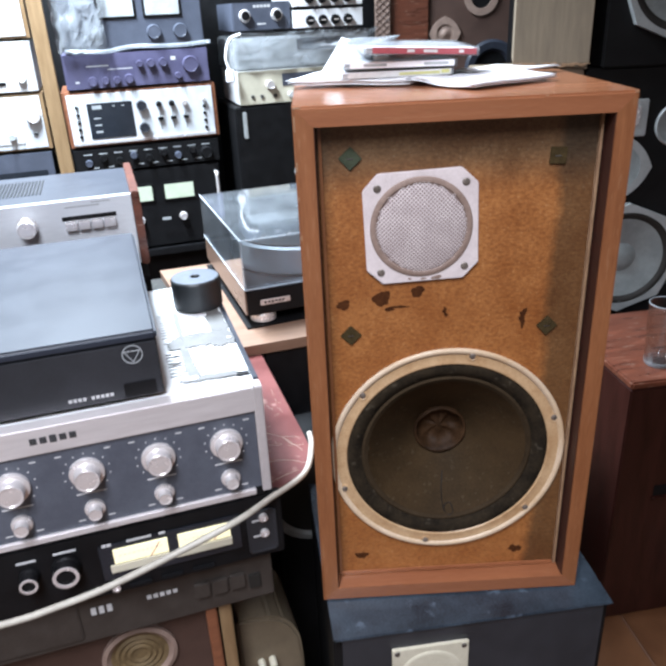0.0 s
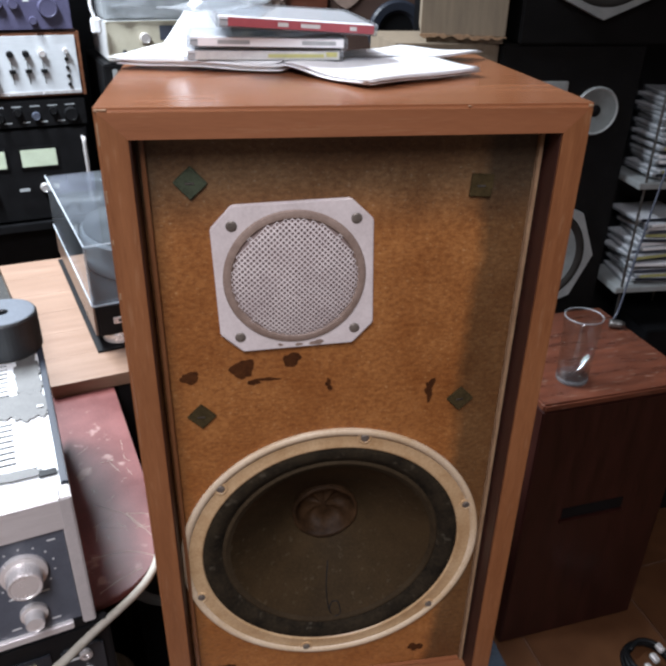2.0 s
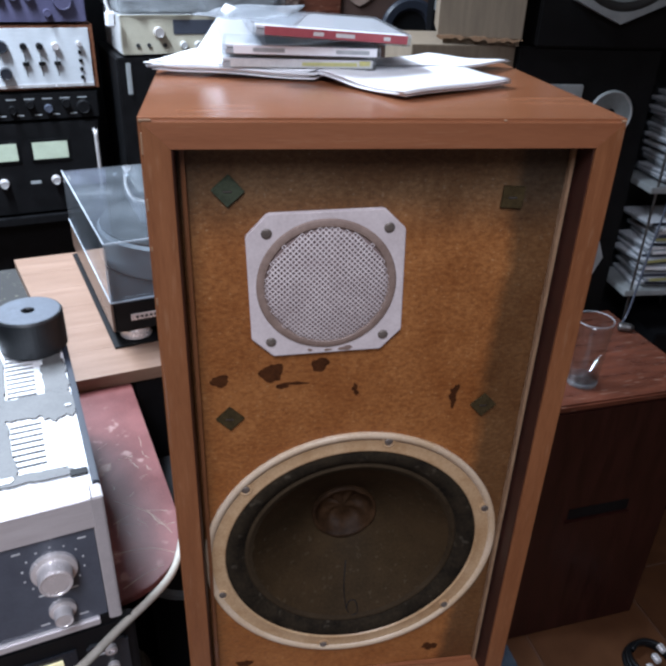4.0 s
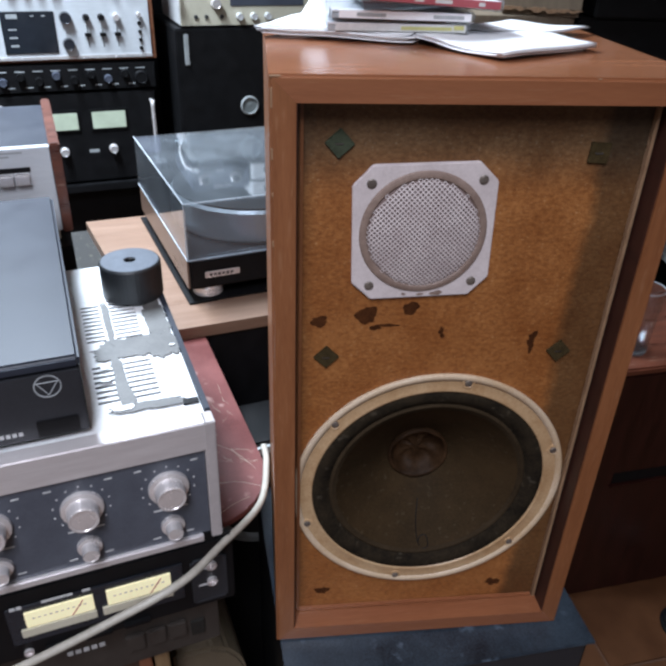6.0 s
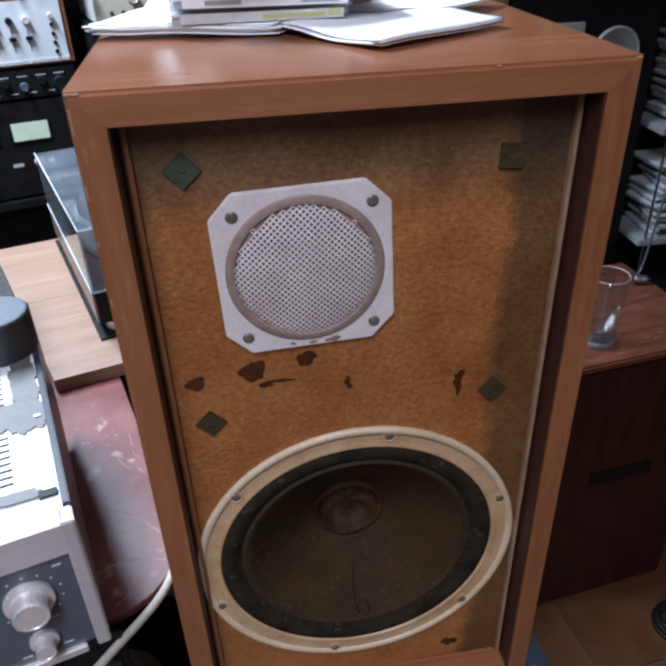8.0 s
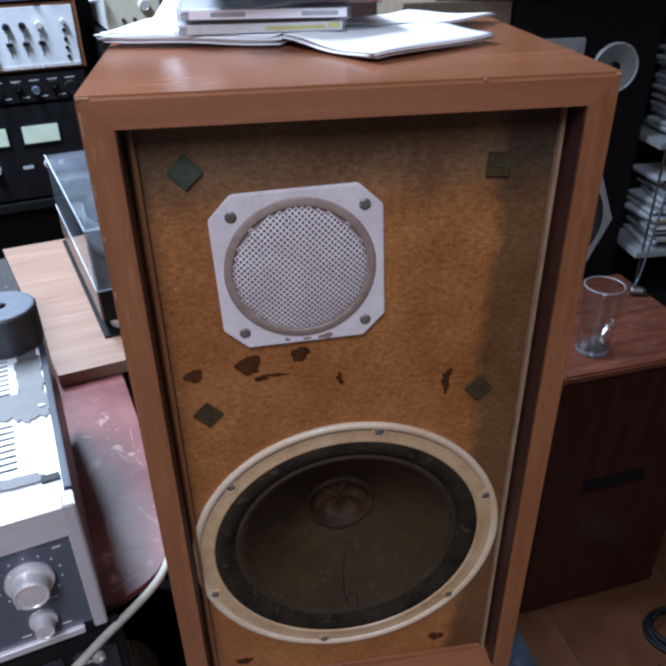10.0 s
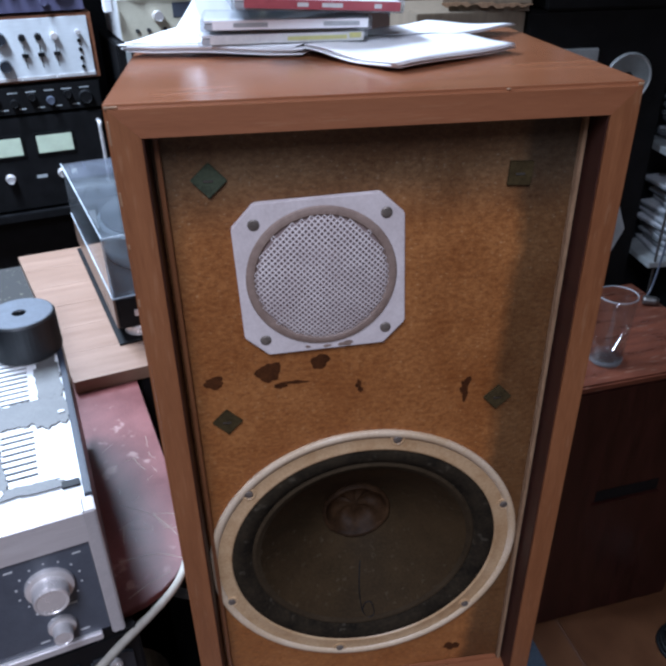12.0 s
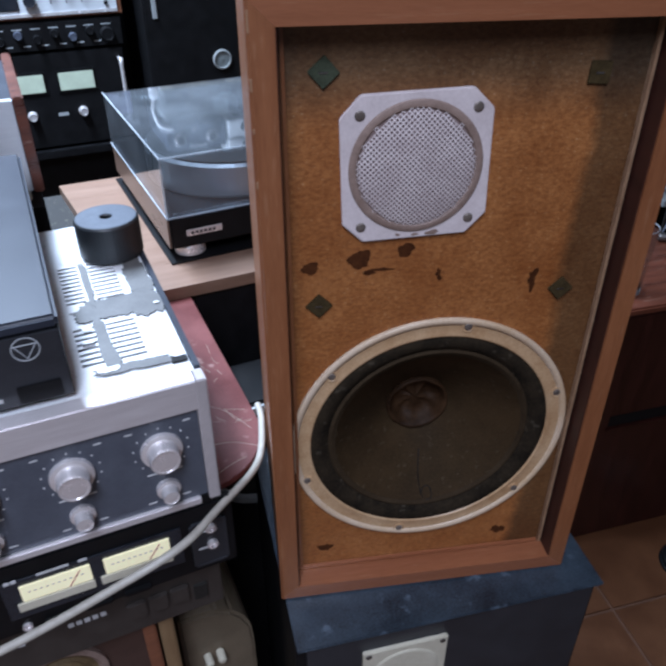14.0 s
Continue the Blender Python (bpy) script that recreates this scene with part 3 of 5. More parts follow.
    part("cone", lathe([(0.1078, -0.0034), (0.1050, -0.0060), (0.0900, -0.0180), (0.0650, -0.0380), (0.0380, -0.0600), (0.0340, -0.0640)], (wx, 0, wz), 80), CONE, w, "dark brown paper cone", smooth=True)
    part("cone_edge", lathe([(0.1160, -0.0032), (0.1138, -0.0010), (0.1125, -0.0010), (0.1105, -0.0032), (0.1068, -0.0048)], (wx, 0, wz), 80), CONE_EDGE, w, "dusty pressed edge", smooth=True)
    cap = lathe([(0.0380, -0.0612), (0.0372, -0.0560), (0.0350, -0.0545), (0.0325, -0.0580), (0.0300, -0.0655), (0.0240, -0.0730), (0.0150, -0.0745), (0.0070, -0.0715), (0, -0.0700)], (wx, 0, wz), 56)
    for q in cap.verts:
        t, rr = math.atan2(q.co.z - wz, q.co.x - wx), math.hypot(q.co.z - wz, q.co.x - wx)
        q.co.y += (0.0022 * math.sin(2 * t + 1.3) + 0.0016 * math.sin(5 * t) + 0.0010 * math.sin(9 * t + 2)) * (1 if rr < 0.0335 else 0.25)
    part("dust_cap", cap, CAP, w, "dented brown dust cap", smooth=True)
    for k in range(6):
        t = radians(19 + 60 * k)
        x, z = wx + 0.1492 * math.cos(t), wz + 0.1492 * math.sin(t)
        part("screw_seat", lathe([(0.0072, 0.0002), (0.0070, 0.0040), (0.0058, 0.0043), (0.0050, 0.0036), (0, 0.0036)], (x, 0, z), 20), RING, w)
        screw(w, x, -0.0036, z, 0.0042, DULL_SCREW)
    wr = [(-0.003, 0.840), (-0.007, 0.818), (-0.006, 0.799), (0.000, 0.790), (0.007, 0.794), (0.005, 0.804), (-0.002, 0.804), (-0.006, 0.798)]
    part("pencil_mark", tube([(x, 0.0042 + max(0, 0.105 - math.hypot(x - wx, z - wz)) * 0.8, z) for x, z in wr], 0.0006, 6, 4), BLACK, w)


main_speaker()

# ---- papers and discs on the large speaker ----


def sheet(name, corners, z, seed, curl=0.006, layers=1, label="", nx=14):
    """A limp sheet over four (x, y, dz) corners, with thickness and an uneven lift."""
    rnd = random.Random(seed)
    ph = [rnd.uniform(0, 6.28) for _ in range(3)]
    c = [Vector(k) for k in corners]
    t = thing(name, (c[0].x, c[0].y, z), 0, label, "paper", "papers on the speaker")
    for k in range(layers):
        bm = bmesh.new()
        g = [[None] * (nx + 1) for _ in range(nx + 1)]
        for i in range(nx + 1):
            for j in range(nx + 1):
                a, b = i / nx, j / nx
                p = (c[0] * (1 - a) + c[1] * a) * (1 - b) + (c[3] * (1 - a) + c[2] * a) * b
                lift = curl * (0.5 + 0.5 * math.sin(3 * a + ph[0]) * math.sin(2.5 * b + ph[1])) + 0.3 * curl * math.sin(7 * a + 5 * b + ph[2])
                g[i][j] = bm.verts.new((p.x + 0.004 * math.sin(2.4 * k + seed), p.y - 0.003 * math.cos(1.7 * k + seed), z + p.z + abs(lift) + 0.0013 * k))
        for i in range(nx):
            for j in range(nx):
                bm.faces.new((g[i][j], g[i + 1][j], g[i + 1][j + 1], g[i][j + 1]))
        bmesh.ops.recalc_face_normals(bm, faces=bm.faces)
        bmesh.ops.solidify(bm, geom=bm.faces[:], thickness=0.0009)
        part("page", bm, PAPER, t, smooth=True)
    return t


sheet("paper_sheet", [(-0.190, 0.150, 0.004), (-0.045, 0.118, 0), (0.02, 0.22, 0), (-0.13, 0.245, 0.002)], 1.3637, 1, 0.004, 6, "thick pile of loose white paper under the discs")
sheet("paper_sheet", [(-0.040, 0.128, 0.002), (0.020, 0.036, 0), (0.134, 0.100, 0.001), (0.075, 0.19, 0.003)], 1.3637, 2, 0.004, 4, "folded white paper lying on the wooden cabinet top")
sheet("paper_sheet", [(0.00, 0.17, 0.006), (0.10, 0.135, 0.006), (0.180, 0.215, 0.001), (0.10, 0.246, 0.004)], 1.3655, 3, 0.003, 2, "loose white paper under the stack of discs")
sheet("paper_sheet", [(-0.150, 0.17, 0.0), (-0.09, 0.150, 0.001), (-0.075, 0.19, 0.040), (-0.115, 0.22, 0.046)], 1.3675, 4, 0.005, 1, "crumpled white paper standing up beside the discs")


def cd_case(base, rot, spine, label, tilt=(0, 0), marks=(), group="discs on the speaker"):
    """A jewel case: clear shell, printed insert and a printed spine."""
    w, d, h = 0.142, 0.125, 0.0100
    t = thing("disc_case", (0, 0, 0), 0, label, "disc case", group)
    part("shell", box(-w / 2, w / 2, 0, d, 0, h, 0.0008), CASE, t, "clear plastic shell")
    part("tray", box(-w / 2 + 0.003, w / 2 - 0.003, 0.003, d - 0.003, 0.0015, 0.0055), GREY_PRINT, t)
    part("insert", box(-w / 2 + 0.003, w / 2 - 0.003, 0.003, d - 0.003, 0.0065, 0.0085), PAPER, t)
    sp = part("spine", box(-w / 2 + 0.010, w / 2 - 0.004, -0.0012, -0.0002, 0.0018, 0.0088), spine, t)
    if marks:
        part("print", bars([(x, 0.0052, ww, 0.0032) for x, ww in marks], -0.0013, 0.0003), PALE_PRINT if spine is RED else GREY_PRINT, sp)
    t.matrix_world = pose(*base, tilt[0], tilt[1], rot)
    return t


low = cd_case((-0.055, 0.128, 1.3717), -1, PALE_PRINT, "clear disc case with a pale and yellow spine", (1, 0))
for ob in [o for o in low.children if o.name.startswith("spine")]:
    BASES[low.name] = Vector((0, 0, 0))
    part("yellow_print", bars([(0.028, 0.0050, 0.050, 0.0030), (0.060, 0.0060, 0.010, 0.0040)], -0.0013, 0.0003), YELLOW, ob)
cd_case((-0.052, 0.125, 1.3827), -2, PAPER, "clear disc case with a white spine", (1, 0.5), ((-0.030, 0.028), (0.045, 0.030)))
cd_case((-0.026, 0.114, 1.3975), 4, RED, "clear disc case with a dark red spine", (1.5, 3.2), ((-0.014, 0.009), (0.010, 0.017), (0.048, 0.006)))

sleeve = sheet("plastic_sleeve", [(-0.150, 0.150, -0.004), (-0.068, 0.118, 0), (-0.040, 0.235, 0), (-0.130, 0.24, -0.004)], 1.4140, 9, 0.004, 1, "empty clear plastic sleeve on the top disc case")
for ob in sleeve.children:
    ob.name = "film"
    ob.data.materials[0] = FILM
tagged(sleeve, "empty clear plastic sleeve on the top disc case", "sleeve")

# ---- black speaker that carries the large one ----


def black_speaker_below():
    b = thing("loudspeaker", (0.03, 0.05, 0), 5.6, "black floor loudspeaker with a scuffed blue-grey top", "loudspeaker")
    x0, x1, y0, y1, z1 = -0.181, 0.220, -0.0845, 0.27, 0.672
    part("cabinet", box(x0, x1, y0 + 0.012, y1, 0.0, z1 - 0.004, 0.003), BLACK_CABINET, b)
    part("top", box(x0, x1, y0, y1, z1 - 0.0038, z1, 0.0016), SCUFFED, b, "scuffed blue-grey top")
    part("front", box(x0 + 0.012, x1 - 0.012, y0 + 0.004, y0 + 0.0118, 0.02, z1 - 0.006), SLATE_FRONT, b, "dark charcoal front")
    cx, cz, h = -0.0455, 0.584, 0.055
    tw = part("tweeter", prism([(cx - h, cz - h), (cx + h, cz - h), (cx + h, cz + h), (cx - h, cz + h)], y0 - 0.002, y0 + 0.0038, 0.001), CREAM, b, "cream square tweeter plate")
    part("horn", lathe([(0.046, 0.002), (0.044, 0.004), (0.030, -0.001), (0, -0.0016)], (cx, y0, cz), 40), CREAM, tw, smooth=True)
    for sx in (-1, 1):
        for sz in (-1, 1):
            screw(tw, cx + sx * 0.048, y0 - 0.002, cz + sz * 0.048, 0.004)
    part("woofer", lathe([(0.15, 0.0), (0.15, 0.006), (0.135, 0.008), (0.125, 0.002), (0.05, -0.003), (0, -0.0035)], (0.02, y0 + 0.0038, 0.27), 48), RUBBER, b, smooth=True)


black_speaker_below()

# ---- stack beside it: marbled board, decks, amplifier, grey box, tuner ----


def integrated_amplifier():
    R, L, Y, D, Z0, Z1 = -0.2465, -0.669, 0.011, 0.385, 0.896, 1.050
    a = thing("amplifier", (-0.45, 0.2, 0.850), F, "vintage silver amplifier with a slate panel and peeling white lid", "amplifier")
    part("body", box(L + 0.004, R - 0.006, Y + 0.020, Y + D - 0.004, Z0 + 0.002, Z1 - 0.006), BARE, a)
    for x in (L + 0.05, R - 0.05):
        for y in (Y + 0.06, Y + D - 0.05):
            part("foot", lathe([(0.014, 0), (0.014, 0.040), (0.012, 0.0465), (0, 0.0465)], (x, y, 0.8502), 16, UP), RUBBER, a)
    # front
    part("top_trim", prism([(L, Z1 - 0.034), (R - 0.008, Z1 - 0.034), (R - 0.008, Z1), (L, Z1)], Y, Y + 0.019, 0.0012), BRUSHED, a, "brushed silver strip")
    part("front_panel", box(L, R - 0.012, Y + 0.003, Y + 0.018, Z0 + 0.009, Z1 - 0.0345), PANEL, a, "slate grey front panel")
    part("bottom_trim", box(L, R - 0.020, Y - 0.001, Y + 0.018, Z0, Z0 + 0.0085, 0.0008), BRUSHED, a, "brushed silver strip")
    part("front_cheek", box(R - 0.0115, R, Y - 0.0005, Y + 0.019, Z0 + 0.002, Z1, 0.0012), CHEEK, a)
    for x in (R - 0.006,):
        part("side_panel", box(x, x + 0.006, Y + 0.0195, Y + D, Z0 + 0.002, Z1 + 0.002, 0.001), SLATE_BOX, a, "grey enamel side")
    part("clip", box(R - 0.030, R - 0.008, Y + 0.002, Y + 0.016, Z0 - 0.004, Z0 + 0.008, 0.001), BLACK, a)
    # lid with rows of slots
    u0, u1, v0, v1 = L + 0.002, R - 0.0065, Y + 0.020, Y + D - 0.002
    holes = []
    for gx0, gx1 in ((-0.315, -0.286), (-0.347, -0.326), (-0.41, -0.37)):
        for gy0, rows in ((0.075, 8), (0.195, 10)):
            for k in range(rows):
                y = gy0 + 0.0092 * k
                holes.append((gx0, gx1, y, y + 0.0044))
    us = sorted({u0, u1, *[h[0] for h in holes], *[h[1] for h in holes]})
    vs = sorted({v0, v1, *[h[2] for h in holes], *[h[3] for h in holes]})
    bm = bmesh.new()
    grid = {}
    hs = {(round(h[0], 5), round(h[2], 5)) for h in holes}
    for i in range(len(us) - 1):
        for j in range(len(vs) - 1):
            if (round(us[i], 5), round(vs[j], 5)) in hs:
                continue
            q = []
            for ii, jj in ((i, j), (i + 1, j), (i + 1, j + 1), (i, j + 1)):
                if (ii, jj) not in grid:
                    grid[ii, jj] = bm.verts.new((us[ii], vs[jj], Z1 - 0.0015))
                q.append(grid[ii, jj])
            bm.faces.new(q)
    bmesh.ops.recalc_face_normals(bm, faces=bm.faces)
    bmesh.ops.solidify(bm, geom=bm.faces[:], thickness=0.0015)
    lid = part("lid", bm, WORN_TOP, a, "peeling white slotted lid")
    part("dark_inside", box(u0 + 0.01, u1 - 0.01, v0 + 0.02, v1 - 0.03, Z1 - 0.0055, Z1 - 0.0045), BLACK, a)
    for k, (x, y, rx, ry) in enumerate(((-0.300, 0.171, 0.042, 0.020), (-0.268, 0.168, 0.0165, 0.027), (-0.266, 0.232, 0.0125, 0.044), (-0.3205, 0.235, 0.0040, 0.052), (-0.3215, 0.108, 0.0060, 0.050),
                                        (-0.304, 0.0575, 0.034, 0.0060), (-0.283, 0.0520, 0.018, 0.0028), (-0.318, 0.074, 0.0060, 0.016))):
        part("bare_patch", slab(ragged(x, y, rx, ry, 40 + k), Z1 + 0.0001, Z1 + 0.0004 + 0.00012 * k), BARE, lid, "bare grey metal where paint peeled")
    for k, (x, y, rx, ry) in enumerate(((-0.325, 0.0585, 0.010, 0.0036), (-0.259, 0.1600, 0.003, 0.0016), (-0.2985, 0.1440, 0.004, 0.0016), (-0.334, 0.135, 0.005, 0.003), (-0.336, 0.112, 0.006, 0.003))):
        part("paint_flake", slab(ragged(x, y, rx, ry, 70 + k), Z1 + 0.0012, Z1 + 0.0019), WORN_TOP, lid)
    part("gap", box(-0.269, -0.254, 0.046, 0.055, Z1 - 0.001, Z1 + 0.0012, 0.0004, seg=1), BLACK, lid)
    # controls
    marks = []
    for k in range(5):
        x = -0.2965 - 0.0815 * k
        knob(a, x, Y + 0.003, 0.979, 0.0150, 0.020, 1.34, label="large turned aluminium knob")
        knob(a, x, Y + 0.003, 0.9285, 0.0085, 0.0165, 1.42, label="small aluminium knob")
        for t in range(-5, 6):
            an = radians(90 - 26 * t)
            marks.append((x + 0.026 * math.cos(an), 0.979 + 0.026 * math.sin(an), 0.0016, 0.0016))
        marks += [(x - 0.027, 1.0065, 0.007, 0.0016), (x + 0.027, 1.0065, 0.007, 0.0016), (x, 0.9505, 0.034, 0.0017), (x - 0.017, 0.9135, 0.008, 0.0015), (x + 0.017, 0.9135, 0.008, 0.0015)]
    part("markings", bars([m for m in marks if m[0] > L + 0.004 and m[0] < R - 0.016], Y + 0.003), LETTER, a, "pale printed scales")
    part("badge", bars([(-0.507 + 0.0105 * k, 1.034, 0.0075, 0.008 if k != 2 else 0.0095) for k in range(5)], Y), INK, a, "dark raised brand badge")


def cassette_deck():
    R, L, Y, Z0, Z1 = -0.236, -0.66, 0.013, 0.792, 0.887
    a = thing("tape_deck", (-0.45, 0.2, 0.79), F, "black tape deck with two lit yellow level meters", "tape deck")
    part("body", box(L, R - 0.003, Y + 0.012, Y + 0.30, Z0, 0.8412, 0.002), BLACK, a)
    part("front_panel", box(L, R, Y, Y + 0.0118, Z0, Z1 + 0.004, 0.002), BLACK, a)
    part("meter_window", box(-0.468, -0.292, Y - 0.0022, Y - 0.0002, 0.8165, 0.8715, 0.001), WINDOW, a)
    for x0, x1 in ((-0.451, -0.385), (-0.372, -0.306)):
        m = part("level_meter", box(x0, x1, Y - 0.0046, Y - 0.0024, 0.8415, 0.8635, 0.0005), DIAL, a, "lit yellow level meter")
        part("lower_lip", box(x0 - 0.006, x1 + 0.001, Y - 0.0050, Y - 0.0024, 0.8285, 0.8400, 0.0006), CREAM, m)
        part("scale", bars([(x0 + 0.008 + 0.0055 * k, 0.8540, 0.003, 0.0012) for k in range(10)], Y - 0.0046), GREY_PRINT, m)
        part("needle", tube([(x1 - 0.022, Y - 0.0050, 0.8430), (x1 - 0.010, Y - 0.0050, 0.8605)], 0.0006, 6, 2), RED, m)
    part("markings", bars([(-0.460 + 0.006 * k, 0.8710, 0.005, 0.004) for k in range(2)] + [(-0.418, 0.8710, 0.030, 0.0028), (-0.390, 0.8710, 0.008, 0.003)], Y - 0.0022), LETTER, a)
    for x, r in ((-0.549, 0.011), (-0.507, 0.016)):
        knob(a, x, Y, 0.8515, r, 0.018, 1.1, BLACK, label="black knob with a bright rim")
        part("knob_rim", lathe([(r * 0.95, 0.0178), (r * 0.95, 0.0194), (r * 0.7, 0.0194), (r * 0.7, 0.0178)], (x, Y, 0.8515), 32), CHROME, a)
    part("markings", bars([(-0.549, 0.8725, 0.022, 0.003), (-0.505, 0.8745, 0.026, 0.003)], Y), LETTER, a)
    part("jack_panel", box(-0.284, -0.245, Y - 0.0026, Y - 0.0002, 0.802, 0.8685, 0.003), SLATE_FRONT, a)
    for z in (0.8585, 0.8335):
        part("jack", lathe([(0.0060, 0), (0.0060, 0.004), (0.0045, 0.0050), (0.0034, 0.0050), (0.0034, 0.0010), (0, 0.0010)], (-0.262, Y - 0.0026, z), 24), CHROME, a)
        part("markings", bars([(-0.272, z - 0.004, 0.010, 0.0025)], Y - 0.0026), LETTER, a)
    for k in range(3):
        part("button", box(-0.440 + 0.040 * k, -0.412 + 0.040 * k, Y - 0.006, Y - 0.0002, 0.7975, 0.8035, 0.001), BLACK, a)
    part("jack", lathe([(0.0050, 0), (0.0050, 0.003), (0.0030, 0.003), (0.0030, 0.0005), (0, 0.0005)], (-0.456, Y, 0.801), 20), CHROME, a)


def lower_deck():
    R, L, Y, Z0, Z1 = -0.254, -0.66, 0.030, 0.7065, 0.790
    a = thing("cassette_recorder", (-0.45, 0.2, Z0), F, "dark brown-grey cassette recorder under the tape deck", "cassette recorder")
    part("body", box(L, R, Y + 0.010, Y + 0.28, Z0, Z1, 0.002), BLACK, a)
    part("front_panel", box(L, R, Y, Y + 0.0098, Z0, Z1, 0.0015), DECK_BROWN, a)
    part("cassette_door", box(-0.62, -0.51, Y - 0.003, Y - 0.0002, 0.716, 0.778, 0.002), DECK_BROWN, a)
    part("markings", bars([(-0.421 + 0.0085 * k, 0.7565, 0.0060, 0.0065) for k in range(5)], Y), LETTER, a, "pale maker's badge")
    part("markings", bars([(-0.492 + 0.010 * k, 0.7565, 0.0065, 0.012) for k in range(3)], Y), LETTER, a)
    for k in range(3):
        part("key", box(-0.362 + 0.024 * k, -0.341 + 0.024 * k, Y - 0.006, Y - 0.0002, 0.735, 0.760, 0.0015), DECK_BROWN, a)
    part("slot", box(-0.288, -0.272, Y - 0.0040, Y - 0.0002, 0.728, 0.752, 0.001), RUBBER, a)


def grey_box():
    R, L, Y, D, Z0, Z1 = -0.3565, -0.6765, 0.031, 0.415, 1.0545, 1.1355
    a = thing("phono_stage", (-0.45, 0.2, 1.0505), F, "dark grey metal phono preamplifier standing on the amplifier", "preamplifier")
    part("cover", box(L, R, Y, Y + D, Z0 + 0.068, Z1, 0.0035, seg=3), SLATE_BOX, a, "smooth grey enamel cover")
    part("side", box(L + 0.0015, R - 0.0015, Y + 0.0030, Y + D - 0.003, Z0, Z0 + 0.0678), BLACK, a)
    part("front_panel", box(L + 0.003, R - 0.002, Y + 0.0005, Y + 0.0029, Z0, Z0 + 0.0678, 0.0008), SLATE_FRONT, a)
    cx, cz, r = -0.3865, 1.1095, 0.0115
    part("emblem", lathe([(r, 0), (r, 0.0008), (r * 0.91, 0.0008), (r * 0.91, 0)], (cx, Y + 0.0005, cz), 40), GREY_PRINT, a, "pale ring emblem")
    bm = bmesh.new()
    for p, q in (((-0.92, 0.35), (0.92, 0.35)), ((-0.75, 0.35), (0, -0.8)), ((0.75, 0.35), (0, -0.8))):
        merge(bm, tube([(cx + r * p[0], Y + 0.0002, cz + r * p[1]), (cx + r * q[0], Y + 0.0002, cz + r * q[1])], 0.0005, 6, 1))
    part("emblem", bm, GREY_PRINT, a)
    part("markings", bars([(-0.462 + 0.0052 * k, 1.064, 0.0036, 0.0040) for k in range(4)] + [(-0.437 + 0.0052 * k, 1.064, 0.0036, 0.0040) for k in range(5)], Y + 0.0005), LETTER, a)
    part("recess", box(-0.402, -0.366, Y - 0.001, Y + 0.0003, 1.0570, 1.0745, 0.001), BLACK, a)
    for x in (L + 0.03, R - 0.03):
        for y in (Y + 0.03, Y + D - 0.05):
            part("foot", lathe([(0.008, 0), (0.008, 0.0040), (0, 0.0040)], (x, y, 1.0505), 14, UP), RUBBER, a)


def black_puck():
    a = thing("record_clamp", (-0.281, 0.299, 1.0505), F, "round black rubber puck with a hole, on the peeling lid", "record weight")
    part("body", lathe([(0.0355, 0), (0.0370, 0.002), (0.0370, 0.043), (0.0355, 0.0455), (0.0070, 0.0455), (0.0060, 0.0440), (0.0060, 0.020), (0, 0.020)], (-0.281, 0.299, 1.0507), 48, UP), RUBBER, a)
    a.children[0].data.materials.clear()
    a.children[0].data.materials.append(mat("puck_rubber", (0.022, 0.025, 0.028), (0.012, 0.014, 0.016), 40, 0.42))
    part("top_face", lathe([(0.0345, 0.0456), (0.0340, 0.0460), (0.0078, 0.0460), (0.0074, 0.0456)], (-0.281, 0.299, 1.0507), 48, UP), mat("dusty_rubber", (0.085, 0.100, 0.125), (0.050, 0.060, 0.078), 45, 0.6), a, "dusty blue-grey top")


